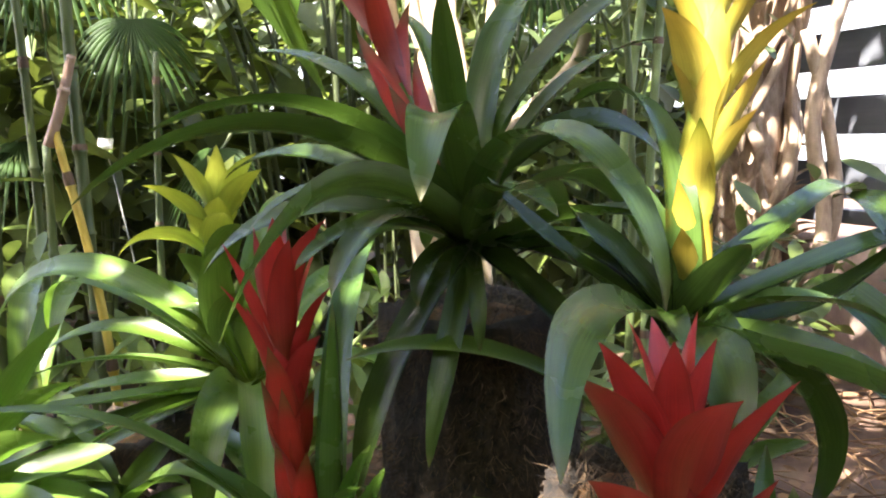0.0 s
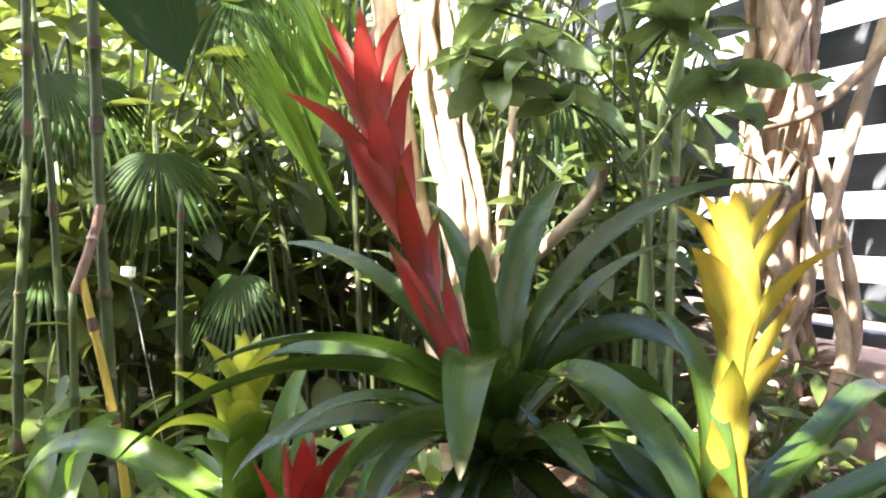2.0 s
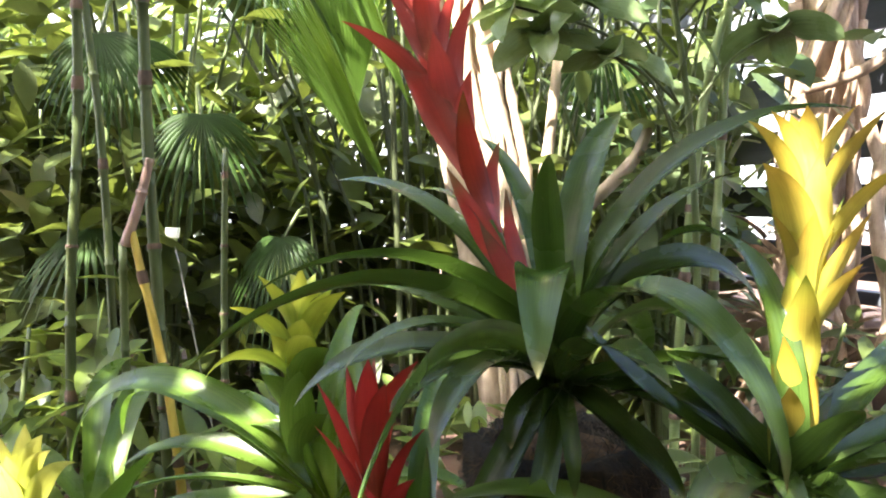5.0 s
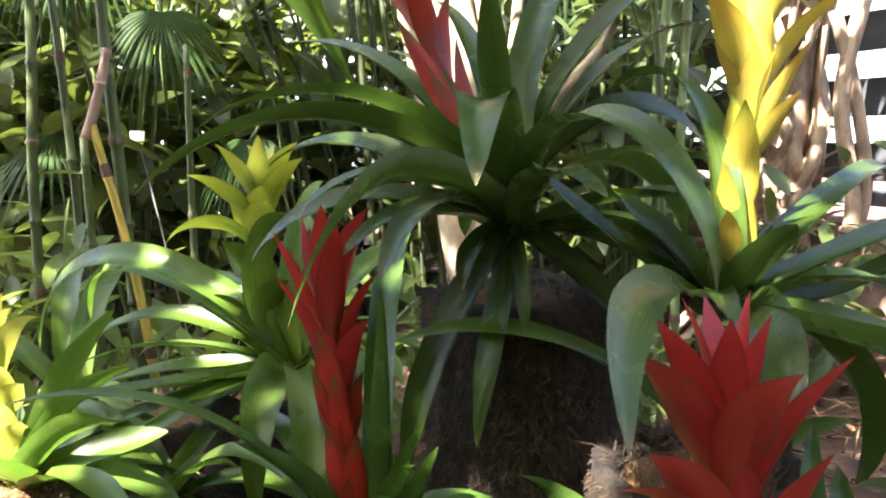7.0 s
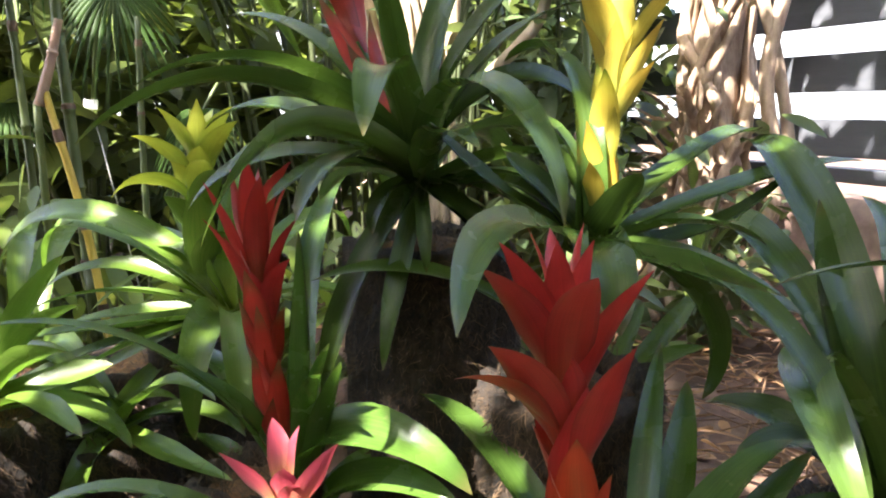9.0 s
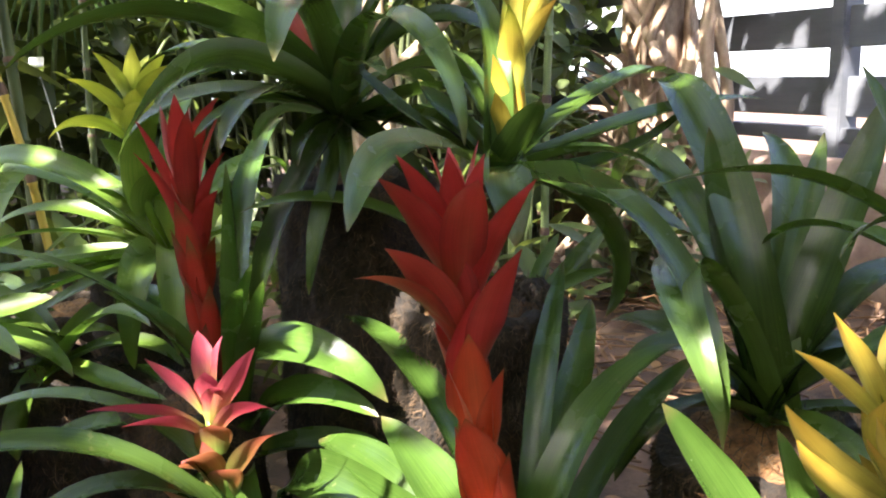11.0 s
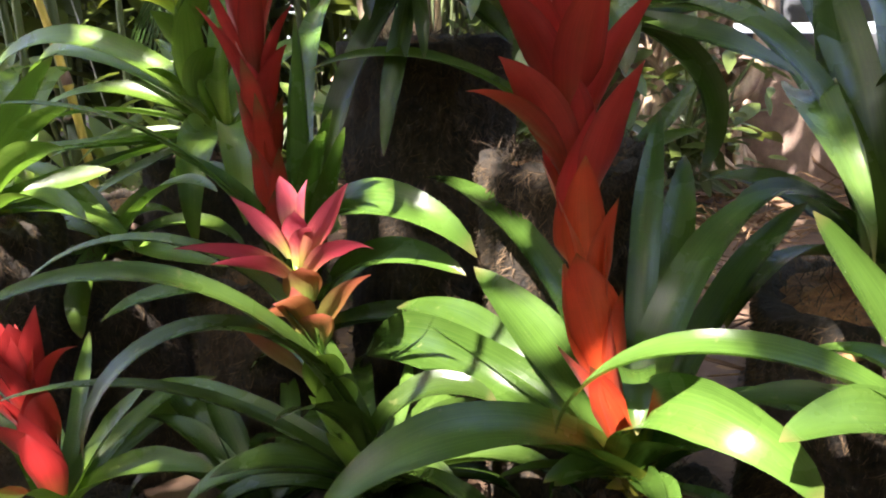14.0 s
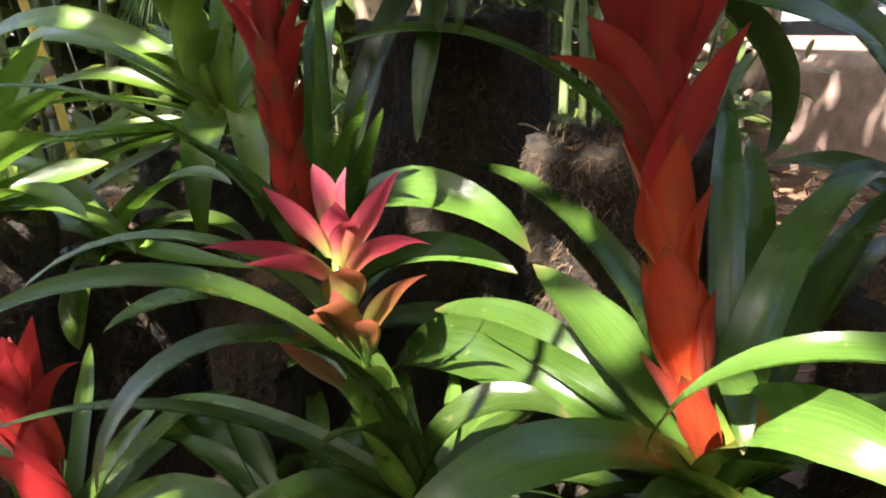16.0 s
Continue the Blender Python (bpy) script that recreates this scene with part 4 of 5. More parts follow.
PALE_STEM = ((0.0, 0.0, 0.0), (-0.083, 0.03, 0.234), (0.034, 0.0, -0.036))
PALE_BRACTS = [
    (0.79, -21, 5, 17, 0.076, 0.03, -36),
    (0.75, -25, 10, 70, 0.084, 0.03, -34),
    (0.71, -23, 14, 90, 0.082, 0.026, -35),
    (0.5, -25, 20, 110, 0.144, 0.03, -34),
    (0.79, 212, 5, 10, 0.075, 0.03, 32),
    (0.65, -81, 5, 15, 0.07, 0.042, -6),
    (0.5, 218, 5, 14, 0.1, 0.036, 30),
    (0.37, -39, 5, 80, 0.073, 0.042, -29),
    (0.3, -21, 10, 100, 0.069, 0.04, -36),
    (0.33, 228, 5, 24, 0.075, 0.042, 25),
    (0.2, -81, 5, 20, 0.07, 0.045, -6),
    (0.06, -37, 5, 85, 0.078, 0.045, -30),
    (0.09, 228, 5, 20, 0.06, 0.045, 25),
]
SIDE_AT = (0.652, 0.520, 0.532)
SIDE_LEAVES = [
    (189, 51, 73, -12, 0.399, 0.035, 10),
    (180, 75, 131, 21, 0.223, 0.039, 35),
    (198, -4, 11, -8, 0.162, 0.044, 0),
    (81, 75, 43, -1, 0.236, 0.028, 0),
    (138, 65, 3, -2, 0.268, 0.041, -15),
]
LEFTBED_AT = (-0.440, 1.030, 0.360)
LEFTBED_LEAVES = [
    (148, 18, 60, -8, 0.325, 0.046, -20),
    (173, -8, 37, -13, 0.225, 0.04, -10),
    (-44, 2, -5, -3, 0.323, 0.04, 10),
    (154, 58, 110, -7, 0.317, 0.035, -10),
    (152, -31, -20, -11, 0.316, 0.045, 0),
    (72, 38, 97, 24, 0.283, 0.04, 0),
    (180, 56, 114, 9, 0.207, 0.045, -10),
    (-33, 45, 59, -22, 0.314, 0.04, 15),
    (16, 65, 116, -1, 0.121, 0.035, 10),
]
BACKLEFT_AT = (-0.760, 1.450, 0.341)
BACKLEFT_LEAVES = [
    (121, 63, 71, -40, 0.481, 0.054, 5),
    (97, 61, 109, 39, 0.337, 0.053, 0),
    (93, 68, 72, -16, 0.425, 0.054, 25),
    (165, 56, 38, -5, 0.255, 0.045, -25),
    (-36, 47, 114, -9, 0.271, 0.042, 45),
]
BEDFRONT_AT = (-0.181, 0.620, 0.141)
BEDFRONT_LEAVES = [
    (164, 55, 130, 7, 0.205, 0.042, -5),
    (146, 56, 69, 1, 0.205, 0.034, 0),
    (124, 53, 39, -5, 0.197, 0.029, 0),
    (70, 33, 15, 51, 0.244, 0.027, 0),
    (17, 48, 84, -4, 0.128, 0.045, 0),
    (117, 49, 30, -8, 0.165, 0.026, 0),
]
PUP_AT = (0.254, 0.860, 0.435)
PUP_LEAVES = [
    (177, 56, 77, 2, 0.441, 0.04, -20),
    (55, 44, 9, -3, 0.166, 0.028, 0),
    (34, 29, -13, 2, 0.241, 0.038, 0),
]


# ---- planters ----
stump("stump_planter", (0.032, 1.02, 0), 0.118, 0.63, "tall dark tree-fern stump planter with coir top", 1, strands=1500)
stump("stump_planter", (0.192, 0.775, 0), 0.105, 0.5, "tree-fern stump planter with hollow coir-filled top", 2, strands=1500)
stump("stump_planter", (0.52, 0.675, 0), 0.135, 0.335, "squat fibrous stump planter heaped with brown coir", 3, strands=1400, heap=0.06)
stump("stump_planter", (-0.20, 0.86, 0), 0.085, 0.36, "dark fibrous stump planter with ragged rim", 4, strands=1000)
stump("stump_planter", (-0.33, 1.2, 0), 0.10, 0.46, "dark fibrous stump planter in shade", 5)
stump("stump_planter", (-0.58, 1.45, 0), 0.12, 0.34, "short brown stump planter among canes", 6)
stump("stump_planter", (0.215, 0.53, 0), 0.085, 0.19, "low fibrous stump planter under red bromeliad", 7, strands=1100)
stump("stump_planter", (-0.045, 0.57, 0), 0.075, 0.185, "low fibrous stump planter under pink bromeliad", 8)
stump("stump_planter", (-0.392, 0.63, 0), 0.08, 0.15, "low fibrous stump planter in deep shade", 9)
stump("stump_planter", (0.47, 0.37, 0), 0.085, 0.28, "fibrous stump planter under gold bromeliad", 10, strands=1300)
stump("stump_planter", (-0.572, 0.93, 0), 0.09, 0.43, "fibrous stump planter under pale bromeliad", 11)

stump("stump_planter", (LEFTBED_AT[0], LEFTBED_AT[1], 0), 0.08, LEFTBED_AT[2] - 0.01, "low fibrous stump planter under bright rosette", 13)
stump("stump_planter", (BACKLEFT_AT[0], BACKLEFT_AT[1], 0), 0.09, BACKLEFT_AT[2] - 0.01, "fibrous stump planter under light green rosette", 14)
stump("stump_planter", (BEDFRONT_AT[0], BEDFRONT_AT[1], 0), 0.07, max(0.06, BEDFRONT_AT[2] - 0.01), "low fibrous stump planter in shade", 15)
stump("stump_planter", (SIDE_AT[0], SIDE_AT[1], 0), 0.08, SIDE_AT[2] - 0.01, "fibrous stump planter under dark rosette", 16)

# ---- bromeliads ----
bromeliad("bromeliad", TALL_RED_AT, TALL_RED_LEAVES, M_DARK, "tall dark green bromeliad with coral red flower spike", TALL_RED_STEM, TALL_RED_BRACTS,
          [M_OLIVE] * 5 + [M_CORAL] * 10 + [M_OLIVE], 8, 0.3, 0.05, 1, sheath_mats=[M_OLIVE, M_CORAL], sheath=0.12, sheath_wide=0.26, sheaths=6)
bromeliad("bromeliad", YELLOW_AT, YELLOW_LEAVES, M_DARK, "bromeliad with tall yellow flower spike and dark leaves", YELLOW_STEM, YELLOW_BRACTS,
          [M_YGREEN, M_YELLOW, M_YELLOW, M_YELLOW, M_YELLOW, M_YELLOW, M_YGREEN, M_YELLOW], 4, 0.28, 0.05, 2, sheath=0.14, sheath_wide=0.36, sheaths=4)
bromeliad("bromeliad", LIME_AT, LIME_LEAVES, M_LIGHT, "bromeliad with lime yellow flower head and bright leaves", LIME_STEM, LIME_BRACTS, [M_LIME] * 9 + [M_LIME, M_STEMGREEN, M_STEMGREEN, M_STEMGREEN, M_STEMGREEN, M_LIME], 3, 0.34, 0.045, 3, sheath=0.085, sheath_mats=[M_STEMGREEN, M_LIME], sheath_wide=0.6, sheaths=5, sheath_from=-0.2, sheath_to=0.4, taper=0.52)
bromeliad("bromeliad", SLIM_RED_AT, SLIM_RED_LEAVES, M_MID, "bromeliad with slender deep red flower spike", SLIM_RED_STEM, SLIM_RED_BRACTS, [M_RED] * 7 + [M_OLIVE] * 6 + [M_RED], 5, 0.3, 0.045, 4, sheath=0.105, sheath_mats=[M_OLIVE, M_RED])
bromeliad("bromeliad", FRONT_RED_AT, FRONT_RED_LEAVES, M_MID, "bromeliad with large red spike, orange at its foot", FRONT_RED_STEM, FRONT_RED_BRACTS,
          [M_ORANGE] * 6 + [M_RED], 6, 0.17, 0.031, 5, sheath=0.135, sheath_mats=[M_ORANGE, M_RED])
# M_DARK also puts the shade on this plant into its leaf colour
bromeliad("bromeliad", PINK_AT, PINK_LEAVES, M_DARK, "small bromeliad with open pink flower head", PINK_STEM, PINK_BRACTS,
          [M_PINK] * 9 + [M_PINKGREEN] * 6 + [M_STEMGREEN], 12, 0.26, 0.04, 6, sheath=0.07, sheath_mats=[M_STEMGREEN, M_PINKGREEN], sheath_to=0.6)
bromeliad("bromeliad", LOW_RED_AT, LOW_RED_LEAVES, M_LIGHT, "low bromeliad with bright red flower head", LOW_RED_STEM, LOW_RED_BRACTS, [M_RED], 8, 0.25, 0.04, 7)
bromeliad("bromeliad", DARK_AT, DARK_LEAVES, M_DARK, "large dark rosette bromeliad without flower", filler=5, filler_len=0.3, filler_w=0.05, seed=8)
bromeliad("bromeliad", GOLD_AT, GOLD_LEAVES, M_MID, "bromeliad with golden yellow bracts", GOLD_STEM, GOLD_BRACTS, [M_YELLOW], 4, 0.2, 0.04, 9)
bromeliad("bromeliad", PALE_AT, PALE_LEAVES, M_LIGHT, "bromeliad with pale yellow flower head", PALE_STEM, PALE_BRACTS, [M_PALE], 6, 0.26, 0.04, 10, sheath_mats=[M_STEMGREEN, M_PALE], sheaths=5, sheath_to=0.6)
bromeliad("bromeliad", SIDE_AT, SIDE_LEAVES, M_DARK, "dark strap-leaved bromeliad rosette without flower", filler=4, filler_len=0.25, filler_w=0.04, seed=11)
# M_LIGHT stands in for light on and through the long leaf
bromeliad("bromeliad", PUP_AT, PUP_LEAVES, M_LIGHT, "young bromeliad pup with one long arching leaf", filler=3, filler_len=0.16, filler_w=0.03, seed=15)
bromeliad("bromeliad", LEFTBED_AT, LEFTBED_LEAVES, M_LIGHT, "bright green bromeliad rosette without flower", filler=3, filler_len=0.24, filler_w=0.045, seed=12, taper=0.5)
bromeliad("bromeliad", BACKLEFT_AT, BACKLEFT_LEAVES, M_LIGHT, "light green bromeliad rosette without flower", filler=3, filler_len=0.3, filler_w=0.05, seed=13)
bromeliad("bromeliad", BEDFRONT_AT, BEDFRONT_LEAVES, M_DARK, "dark green bromeliad rosette in shade", filler=8, filler_len=0.26, filler_w=0.045, seed=14)

# ---- a plant beside the path whose leaf hangs into view ----
over = thing("overhanging_plant", (-0.42, 0.02, 0), "green plant with one long drooping strap leaf", "plant")
v, f = tube(spline([(0, 0, 0), (0.02, 0.05, 0.6), (0.10, 0.12, 1.07), (0.19, 0.17, 1.176)], 6), [0.008 - 0.0002 * k for k in range(19)], 8)
mesh_ob("stem", v, f, M_CANE, over)
v, f, uv = blade((0.19, 0.17, 1.176), 11, -34, 23, 0, 0.205, 0.070, "strap", 28, 0.6, 20, 5, 0.24)
mesh_ob("leaf", v, f, M_OVER, over, "long dark drooping leaf", uv)

# ---- canes and palms ----
cane("bamboo_cane", [(-1.03, 1.85, 0), (-1.0, 1.85, 0.7), (-0.965, 1.85, 1.05), (-0.945, 1.85, 1.4), (-0.92, 1.85, 2.4)], 0.0125, "green jointed bamboo cane with brown sheaths", seed=1)
cane("bamboo_cane", [(-0.93, 1.9, 0), (-0.926, 1.9, 0.64), (-0.93, 1.9, 1.1), (-0.95, 1.9, 1.4), (-1.0, 1.9, 2.4)], 0.0105, "green jointed bamboo cane with brown sheaths", seed=2)
cane("bamboo_cane", [(-0.79, 1.85, 0), (-0.796, 1.85, 0.7), (-0.801, 1.85, 1.05), (-0.796, 1.85, 1.4), (-0.79, 1.85, 2.4)], 0.0145, "green jointed bamboo cane with brown sheaths", seed=3)
cane("bamboo_cane", [(-0.888, 1.85, 0), (-0.882, 1.85, 0.42), (-0.871, 1.85, 0.85)], 0.0115, "cut green bamboo cane", seed=4)
cane("bamboo_cane", [(-0.852, 1.82, 0.845), (-0.815, 1.82, 0.94), (-0.785, 1.82, 1.035)], 0.0125, "broken pinkish brown cane leaning", M_CANEPINK, 5, False)
cane("bamboo_cane", [(-0.735, 1.82, 0.0), (-0.77, 1.82, 0.5), (-0.835, 1.82, 0.875)], 0.0115, "yellow dry cane leaning", M_CANEYELLOW, 6)
cane("bamboo_cane", [(-0.79, 2.25, 0), (-0.775, 2.25, 0.6), (-0.749, 2.25, 1.08)], 0.011, "dark cane with brown broken top", M_CANE, 7)
cane("bamboo_cane", [(0.42, 2.2, 0), (0.446, 2.2, 0.52), (0.52, 2.2, 1.17), (0.64, 2.2, 1.58), (0.85, 2.2, 2.3)], 0.0135, "pale green bamboo cane", M_CANEPALE, 8)
cane("bamboo_cane", [(0.52, 2.2, 0), (0.538, 2.2, 0.7), (0.569, 2.2, 1.21), (0.59, 2.2, 1.58), (0.63, 2.2, 2.5)], 0.0125, "pale green bamboo cane", M_CANEPALE, 9)


def cane_clump(at, count, spread, height, seed, label):
    c = thing("cane_clump", at, label, "bamboo clump")
    rnd = random.Random(seed)
    for i in range(count):
        a, r = rnd.uniform(0, 6.28), spread * math.sqrt(rnd.random())
        x, y = r * math.cos(a), r * math.sin(a) * 0.7
        lx, ly = x * 1.5 + rnd.uniform(-0.25, 0.25), y * 0.8
        h = height * rnd.uniform(0.7, 1.15)
        v, f = tube(spline([(x, y, 0), (x + lx * 0.2, y + ly * 0.2, h * 0.5), (x + lx, y + ly, h)], 6), [0.009 * rnd.uniform(0.6, 1.3)] * 13, 6)
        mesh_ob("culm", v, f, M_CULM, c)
    return c


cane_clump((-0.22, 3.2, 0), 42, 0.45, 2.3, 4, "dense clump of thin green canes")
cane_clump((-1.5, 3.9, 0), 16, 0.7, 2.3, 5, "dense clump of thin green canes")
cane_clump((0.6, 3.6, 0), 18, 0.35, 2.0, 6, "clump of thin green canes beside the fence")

FANS = [((-1.01, 2.10, 1.36), (0.0, -0.35, -0.9), 0.22, 1), ((-0.86, 2.40, 1.18), (0.15, -0.35, -0.75), 0.24, 2), ((-0.69, 2.60, 0.81), (-0.25, -0.4, -0.85), 0.27, 3),
        ((-1.10, 2.50, 1.42), (0.2, -0.4, -0.8), 0.26, 4), ((-0.75, 2.9, 1.75), (0.3, -0.5, -0.6), 0.34, 5), ((0.35, 2.9, 1.42), (0.1, -0.4, -0.9), 0.3, 6), ((-1.3, 2.6, 0.85), (-0.2, -0.8, -0.4), 0.28, 7)]
for at, aim, size, sd in FANS:
    fan_leaf(at, aim, size, sd, label="drooping dark green fan palm leaf", ribs=24, spread=200, mat=M_FAN, w=0.085, hang=0.6)
# upright pleated young fronds
for at, aim, size, sd in [((-0.35, 2.55, 0.95), (-0.45, -0.2, 0.95), 0.8, 11), ((-0.28, 2.6, 1.2), (-0.4, -0.1, 1.0), 0.75, 12), ((-0.5, 2.9, 1.2), (-0.1, -0.2, 1.0), 0.7, 13)]:
    fan_leaf(at, aim, size, sd, label="half-open pleated palm frond", ribs=22, spread=50, stalk=0, w=0.04, hang=0.12)

# ---- trees ----
# gaps put in the unseen crown: each place to be sunlit, and its breadth
OPENINGS = [
    (-0.54, 0.97, 0.47, 0.04), (-0.72, 1.42, 0.57, 0.05), (-0.26, 0.90, 0.35, 0.0),
    (-0.44, 1.02, 0.46, 0.01), (-0.44, 1.20, 0.60, 0.0),
    (0.25, 0.41, 0.34, 0.05), (0.30, 0.40, 0.31, 0.05),
    (0.08, 0.60, 0.30, 0.05), (-0.14, 0.58, 0.42, 0.02), (0.13, 0.56, 0.36, 0.0), (0.15, 0.69, 0.29, 0.0), (0.06, 0.71, 0.43, 0.04), (0.01, 0.73, 0.46, 0.04),
    (-0.41, 0.63, 0.33, 0.0), (0.372, 0.53, 0.44, -0.01), (0.36, 0.38, 0.28, 0.06), (0.55, 0.62, 0.36, -0.01), (0.44, 0.36, 0.50, 0.02), (0.15, 0.79, 0.53, 0.0), (-0.53, 0.88, 0.45, 0.01), (-0.42, 1.00, 0.40, 0.01), (-0.50, 0.95, 0.36, 0.01),
]
OPENINGS += [
    (-0.09, 2.33, 1.49, 0.22), (0.00, 2.33, 1.15, 0.0), (0.24, 0.82, 0.96, 0.03), (1.35, 3.20, 0.75, 0.0), (1.62, 2.60, 0.62, 0.02), (1.70, 2.45, 0.95, 0.0), (1.45, 2.95, 1.05, 0.0),
    (1.06, 2.90, 0.49, 0.06), (1.14, 2.95, 1.15, 0.11),
]
OPENINGS += [(1.20, 2.46, 0.02, 0.05)]

def tree():
    t = thing("tree", (0.06, 2.4, 0), "tree with pale sunlit bark and clinging vine stems", "tree")
    v, f = tube(spline([(0.0, 0, 0), (-0.01, 0, 0.5), (-0.06, 0, 1.0), (-0.13, 0, 1.4), (-0.22, 0, 2.0), (-0.3, 0, 3.2)], 8), [0.072 - 0.0006 * k + 0.006 * math.sin(k * 1.7) for k in range(41)], 22, wobble=0.06, seed=3)
    mesh_ob("trunk", v, f, M_BARK, t)
    v, f = tube(spline([(-0.06, 0.05, 0), (-0.14, 0.06, 0.7), (-0.22, 0.06, 1.2), (-0.3, 0.06, 2.0), (-0.42, 0.1, 3.2)], 8), [0.05 - 0.0005 * k for k in range(33)], 14, wobble=0.03, seed=4)
    mesh_ob("trunk", v, f, M_BARK, t, "second pale stem")
    rnd = random.Random(9)
    for i in range(8):
        o = -0.04 + 0.015 * i
        ph, wv = rnd.uniform(0, 6.28), rnd.uniform(3.5, 7.5)
        pts = [(o + 0.03 - 0.105 * z + 0.032 * math.sin(ph + z * wv) + rnd.uniform(-0.012, 0.012), -0.066 - rnd.uniform(0, 0.016) + 0.03 * abs(i - 3.5) / 3.5, z) for z in (0, 0.2, 0.4, 0.6, 0.8, 1.0, 1.2, 1.4, 1.7, 2.2)]
        r0 = rnd.uniform(0.006, 0.016)
        v, f = tube(spline(pts, 5), [r0 * rnd.uniform(0.75, 1.25) for _ in range(46)], 7, wobble=0.18, seed=i)
        mesh_ob("vine_stem", v, f, M_BARK, t, "thin woody vine stem")
    for pts, r in (([(0.0, 0, 0.75), (0.06, -0.03, 1.0), (0.10, -0.05, 1.3)], 0.02), ([(0.02, 0, 0.75), (0.16, -0.05, 0.88), (0.30, -0.08, 1.02), (0.34, -0.08, 1.12)], 0.022), ([(-0.2, 0, 2.0), (0.4, -0.5, 2.6), (0.9, -1.2, 2.9)], 0.035), ([(-0.3, 0, 2.4), (-0.9, -0.8, 2.8), (-1.5, -1.9, 3.1)], 0.035)):
        sp = spline(pts, 6)
        v, f = tube(sp, [r * (1 - 0.3 * k / len(sp)) for k in range(len(sp))], 10, wobble=0.05)
        mesh_ob("limb", v, f, M_BARK, t)
    # the crown spreads over the bed; sun comes down through its openings
    def place(r):
        while True:
            p = Vector((r.uniform(-3.3, 1.5), r.uniform(-4.7, 1.9), r.uniform(2.35, 3.5)))
            if any(((q := p + t.location - Vector(s[:3])) - sun_to * q.dot(sun_to)).length < s[3] * 1.2 + 0.07 for s in OPENINGS):
                continue
            if p.y > -1.3 and p.x < 0.15 and r.random() < 0.72:
                continue
            if noise.noise(p * 1.3) > -0.5:
                return p
    v, f = leaf_cloud(14800, place, 0.13, 21, 0.52)
    # extra unseen leaves added to keep sun off the front of the bed
    def sun_block(r):
        while True:
            z = r.uniform(2.35, 3.2)
            low = Vector((r.uniform(-0.35, 1.0), r.uniform(0.3, 0.95), 0.35))
            p = low + sun_to * ((z - low.z) / sun_to.z) - t.location
            if not any(((q := p + t.location - Vector(s[:3])) - sun_to * q.dot(sun_to)).length < s[3] * 1.2 + 0.07 for s in OPENINGS):
                return p
    v, f = join([(v, f), leaf_cloud(560, sun_block, 0.13, 22, 0.52)])
    mesh_ob("crown", v, f, M_FOLI, t)["kind"] = "stuff"
    return t


tree()


def vine_tree():
    t = thing("vine_trunk", (1.13, 3.0, 0), "gnarled pale trunk wrapped in twisted woody vines", "tree")
    v, f = tube(spline([(-0.06, 0.05, 0), (-0.04, 0.05, 0.4), (0.0, 0.05, 0.9), (0.05, 0.05, 1.5), (0.1, 0.05, 2.6)], 10), [0.19 - 0.008 * k for k in range(12)] + [0.092 - 0.0005 * k for k in range(29)], 20, wobble=0.06, seed=5)
    mesh_ob("trunk", v, f, M_ROOT, t)
    rnd = random.Random(15)
    for i in range(20):
        a0, tw = rnd.uniform(0, 6.28), rnd.choice((-1, 1)) * rnd.uniform(1.5, 7.0)
        top = rnd.uniform(1.2, 2.4)
        pts = []
        for k in range(11):
            z = top * k / 10
            a = a0 + tw * k / 10 + rnd.uniform(-0.15, 0.15)
            r = (0.22 if k == 0 else 0.105) + 0.18 * max(0, 0.55 - z) + rnd.uniform(-0.015, 0.035)
            pts.append((r * math.cos(a) - 0.05 + 0.06 * z, 0.05 + r * math.sin(a), z))
        v, f = tube(spline(pts, 5), [rnd.uniform(0.009, 0.026)] * 51, 8, wobble=0.08, seed=i)
        mesh_ob("vine_stem", v, f, M_ROOT, t)
    for pts, r in (([(-0.02, -0.1, 0.28), (0.1, -0.16, 0.33), (0.16, -0.16, 0.5), (0.12, -0.14, 0.85), (0.2, -0.12, 1.2), (0.34, -0.1, 1.6)], 0.027), ([(0.14, -0.14, 0.3), (0.2, -0.16, 0.55), (0.17, -0.14, 0.85), (0.1, -0.12, 1.15)], 0.022), ([(-0.1, -0.1, 1.25), (0.1, -0.16, 1.32), (0.36, -0.16, 1.55)], 0.02)):
        v, f = tube(spline(pts, 6), [r] * (6 * (len(pts) - 1) + 1), 10, wobble=0.04)
        mesh_ob("vine_stem", v, f, M_ROOT, t)
    # peeling fibrous husks about the foot
    for i in range(60):
        a = rnd.uniform(2.6, 6.6)
        v, f, uv = blade((0.13 * math.cos(a) - 0.05, 0.05 + 0.13 * math.sin(a), rnd.uniform(0.1, 0.75)), math.degrees(a), rnd.uniform(30, 85), rnd.uniform(0, 90), rnd.uniform(-30, 30), rnd.uniform(0.1, 0.22), rnd.uniform(0.03, 0.06), "bract", 0, 0.7, 8, i)
        mesh_ob("husk", v, f, M_ROOT, t, "curled dry husk", uv)
    return t


vine_tree()


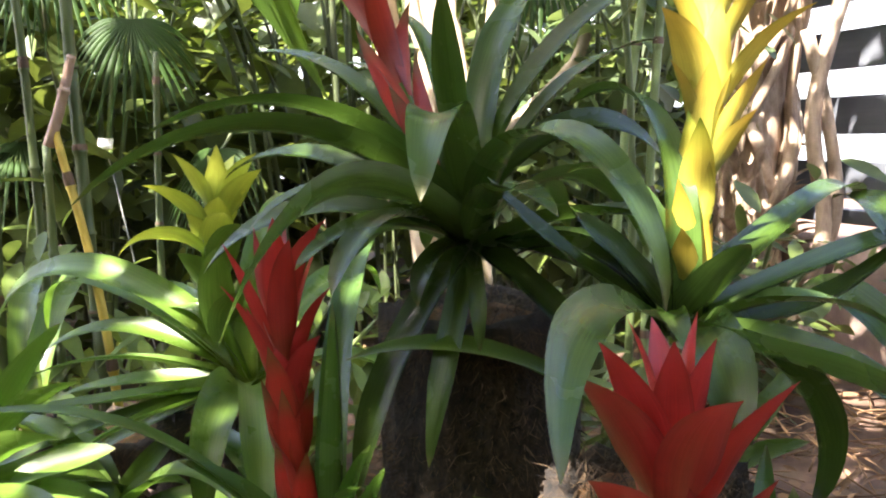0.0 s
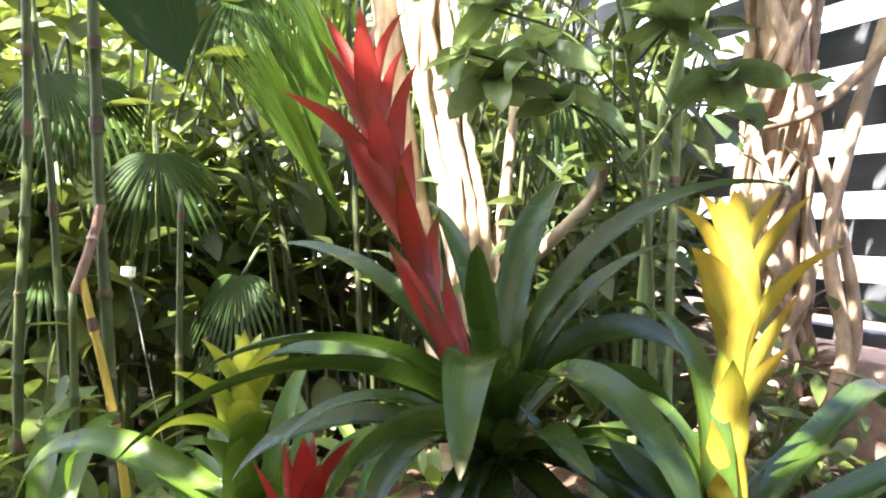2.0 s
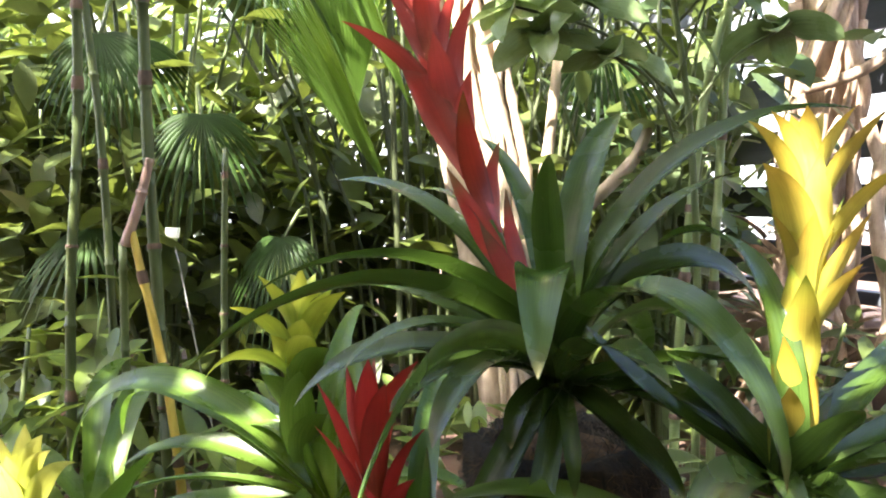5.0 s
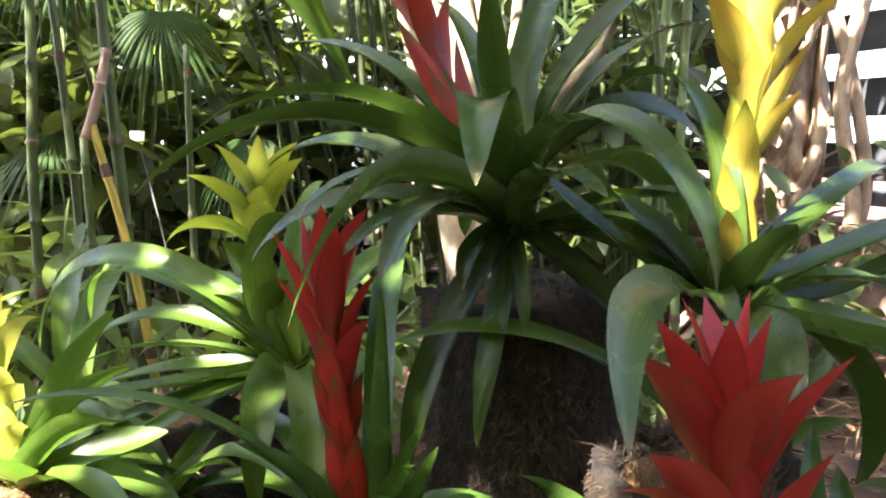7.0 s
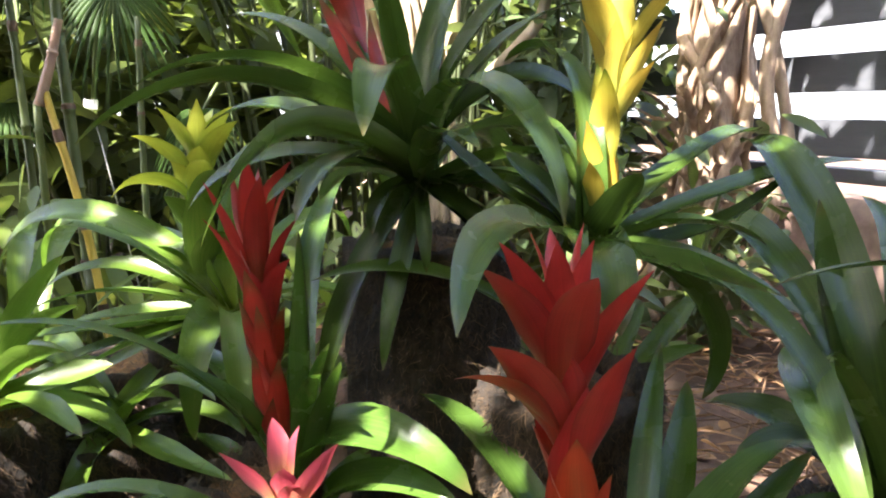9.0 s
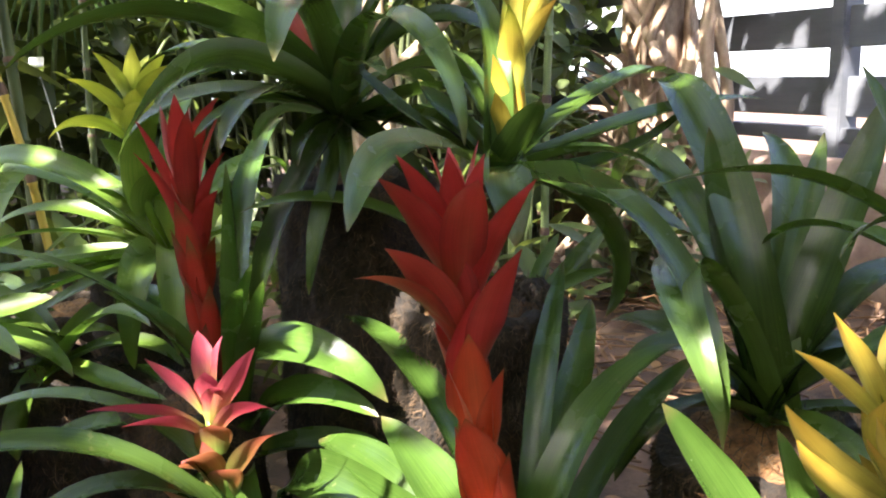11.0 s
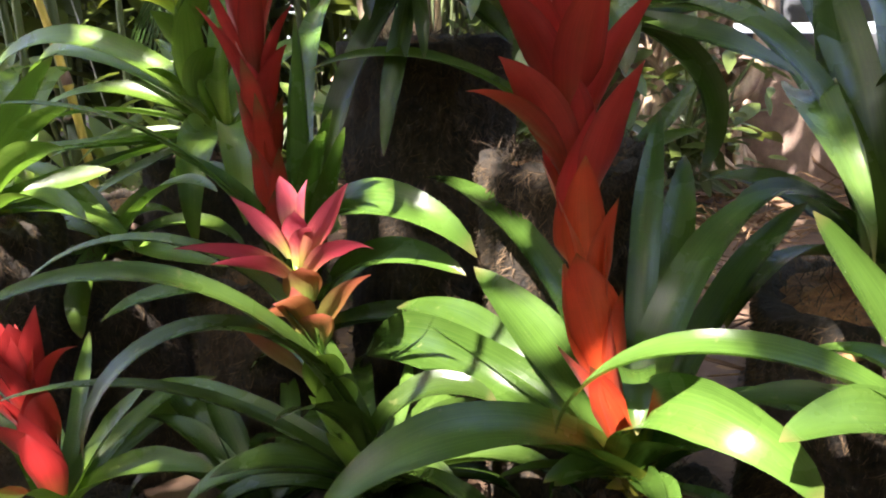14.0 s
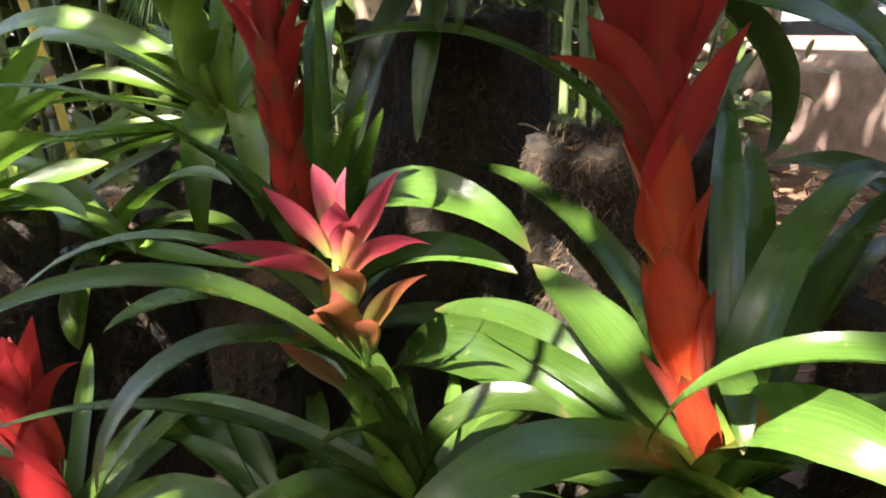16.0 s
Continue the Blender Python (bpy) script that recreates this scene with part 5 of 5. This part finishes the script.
def shrub(at, size, height, count, leaf, seed, label, mat, narrow=0.4, stems=7):
    s = thing("shrub", at, label, "shrub", "shrubs")
    rnd = random.Random(seed)
    chunks, ends = [], []
    for i in range(stems):
        a = rnd.uniform(0, 6.28)
        top = Vector((math.cos(a) * size * rnd.uniform(0.3, 0.9), math.sin(a) * size * rnd.uniform(0.2, 0.7), height * rnd.uniform(0.5, 1.0)))
        sp = spline([(0, 0, 0), (top.x * 0.3, top.y * 0.3, top.z * 0.5), top], 5)
        ends += sp[3:]
        chunks.append(tube(sp, [0.012 * (1 - 0.06 * k) for k in range(len(sp))], 6))
    for v, f in chunks:
        mesh_ob("stem", v, f, M_CANE, s)
    def place(r):
        e = ends[r.randrange(len(ends))]
        return (e.x + r.gauss(0, size * 0.3), e.y + r.gauss(0, size * 0.25), max(0.05, e.z + r.gauss(0, height * 0.16)))
    v, f = leaf_cloud(count, place, leaf, seed + 1, narrow)
    mesh_ob("foliage", v, f, mat, s)["kind"] = "stuff"
    return s


shrub((0.45, 2.5, 0), 0.45, 1.75, 300, 0.12, 41, "broad-leaved shrub with grey-green leaves", M_SHRUB, 0.45)
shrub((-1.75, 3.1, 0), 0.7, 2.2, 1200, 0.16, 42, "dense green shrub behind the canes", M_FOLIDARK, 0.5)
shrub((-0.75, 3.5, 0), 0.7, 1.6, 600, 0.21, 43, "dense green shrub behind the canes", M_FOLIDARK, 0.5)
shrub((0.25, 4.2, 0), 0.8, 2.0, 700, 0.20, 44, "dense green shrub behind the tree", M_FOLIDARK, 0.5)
shrub((-2.7, 3.7, 0), 0.9, 2.4, 2200, 0.17, 45, "dense green shrub at the garden's edge", M_FOLI, 0.5)
shrub((-1.3, 4.6, 0), 1.1, 2.7, 2500, 0.17, 46, "tall sunlit leafy shrub beyond the canes", M_FOLI, 0.5, 12)
shrub((0.0, 5.6, 0), 1.2, 3.0, 2400, 0.18, 47, "tall sunlit leafy shrub beyond the tree", M_FOLI, 0.5, 12)
shrub((-3.0, 5.4, 0), 1.4, 3.0, 2800, 0.19, 48, "tall sunlit leafy shrub in the distance", M_FOLI, 0.5, 12)
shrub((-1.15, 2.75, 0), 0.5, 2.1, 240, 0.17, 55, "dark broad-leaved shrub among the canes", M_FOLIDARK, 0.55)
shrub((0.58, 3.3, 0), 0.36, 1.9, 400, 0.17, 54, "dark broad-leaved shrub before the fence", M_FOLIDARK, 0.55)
shrub((0.95, 4.0, 0), 0.5, 2.2, 500, 0.15, 53, "leafy shrub beside the fence", M_FOLI, 0.45)
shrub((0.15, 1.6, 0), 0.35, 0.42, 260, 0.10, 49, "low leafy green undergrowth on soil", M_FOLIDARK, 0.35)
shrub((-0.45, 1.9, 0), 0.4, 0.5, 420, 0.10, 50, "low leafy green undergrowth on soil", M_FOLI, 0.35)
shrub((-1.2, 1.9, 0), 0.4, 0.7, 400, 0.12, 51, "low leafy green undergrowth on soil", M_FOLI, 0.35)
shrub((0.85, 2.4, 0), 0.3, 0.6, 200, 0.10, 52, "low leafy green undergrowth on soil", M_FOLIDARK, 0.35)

def umbrella_shrub():
    """Glossy blunt leaves in spokes at the ends of thin green twigs."""
    s = thing("umbrella_shrub", (0.45, 2.1, 0), "shrub with blunt glossy grey-green leaves in whorls", "shrub")
    rnd = random.Random(77)
    v, f = tube(spline([(0, 0, 0), (0.02, 0, 0.6), (0.0, -0.02, 1.1), (-0.06, -0.05, 1.5), (-0.1, -0.05, 1.8)], 6), [0.012 - 0.0003 * k for k in range(25)], 8)
    mesh_ob("stem", v, f, M_CANE, s)
    hubs = [(-0.42, -0.15, 1.36), (-0.36, -0.15, 1.3), (-0.27, -0.18, 1.36), (-0.2, -0.15, 1.24), (-0.36, -0.1, 1.47), (0.05, -0.1, 1.42), (-0.02, -0.15, 1.58), (-0.45, -0.05, 1.58), (0.2, -0.05, 1.3), (0.25, -0.1, 1.55)]
    for k, h in enumerate(hubs):
        h = Vector(h)
        v, f = tube(spline([(-0.03, -0.03, h.z - 0.22), (h.x * 0.5, h.y * 0.6, h.z - 0.06), h], 5), [0.004] * 11, 6)
        mesh_ob("twig", v, f, M_CANE, s)
        n = rnd.randint(5, 7)
        for i in range(n):
            az = 360 * i / n + rnd.uniform(-18, 18)
            v, f, uv = blade(h, az, rnd.uniform(-25, 35), rnd.uniform(10, 60), rnd.uniform(-15, 15), rnd.uniform(0.12, 0.17), rnd.uniform(0.062, 0.082), "strap", rnd.uniform(-60, 60), 0.25, 12, 900 + 10 * k + i, 0.36)
            mesh_ob("leaf", v, f, M_BLUNT, s, uvs=uv)
    return s


umbrella_shrub()


def strap_litter():
    """Fallen brown strap leaves and twigs between the planters and the low wall."""
    rnd = random.Random(5)
    chunks = []
    for i in range(120):
        x, y = rnd.uniform(0.5, 1.5), rnd.uniform(0.75, 2.6)
        v, f, uv = blade((x, y, rnd.uniform(0.02, 0.07)), rnd.uniform(0, 360), rnd.uniform(-5, 30), rnd.uniform(0, 50), rnd.uniform(-60, 60), rnd.uniform(0.06, 0.22), rnd.uniform(0.006, 0.018), "strap", rnd.uniform(-60, 60), 0.9, 8, i)
        chunks.append((v, f))
    for i in range(260):
        x, y, a = rnd.uniform(0.5, 1.5), rnd.uniform(0.75, 2.6), rnd.uniform(0, 6.28)
        ln = rnd.uniform(0.08, 0.3)
        chunks.append(tube([(x, y, 0.03), (x + ln * 0.5 * math.cos(a), y + ln * 0.5 * math.sin(a), 0.03 + rnd.uniform(0, 0.05)), (x + ln * math.cos(a + 0.3), y + ln * math.sin(a + 0.3), 0.03)], [0.0032, 0.0026, 0.0015], 5))
    v, f = join(chunks)
    o = mesh_ob("dry_strap_leaves", v, f, M_DRY)
    return tagged(o, "heap of fallen dry strap leaves and twigs on soil", "leaf litter", kind="stuff")


strap_litter()

# ---- fallen leaf on a planter ----
dead = thing("dead_leaf", (-0.40, 1.085, 0.345), "curled pinkish brown dead leaf on a planter", "dead leaf")
v, f, uv = blade((0, 0, 0), 150, 40, 70, 20, 0.085, 0.026, "bract", 30, 0.9, 10, 3)
mesh_ob("blade", v, f, M_CANEPINK, dead, uvs=uv)
v, f = tube(spline([(0, 0, 0), (0.012, -0.006, -0.004), (0.026, -0.01, 0.002)], 4), [0.0022] * 9, 6)
mesh_ob("stalk", v, f, M_CANEBROWN, dead)

# ---- plant label ----
lab = thing("plant_label", (-1.0, 2.5, 0), "small white plant label on a wire stake", "plant label")
v, f = tube([(0.13, 0, 0), (0.02, 0, 0.72), (0.0, 0, 0.83)], [0.0025] * 3, 6)
mesh_ob("stake", v, f, M_STAKE, lab)
part("plate", box(0.045, 0.003, 0.032, 0.001), M_WHITE, lab, pose(0, -0.004, 0.845, -15, 3, 0))
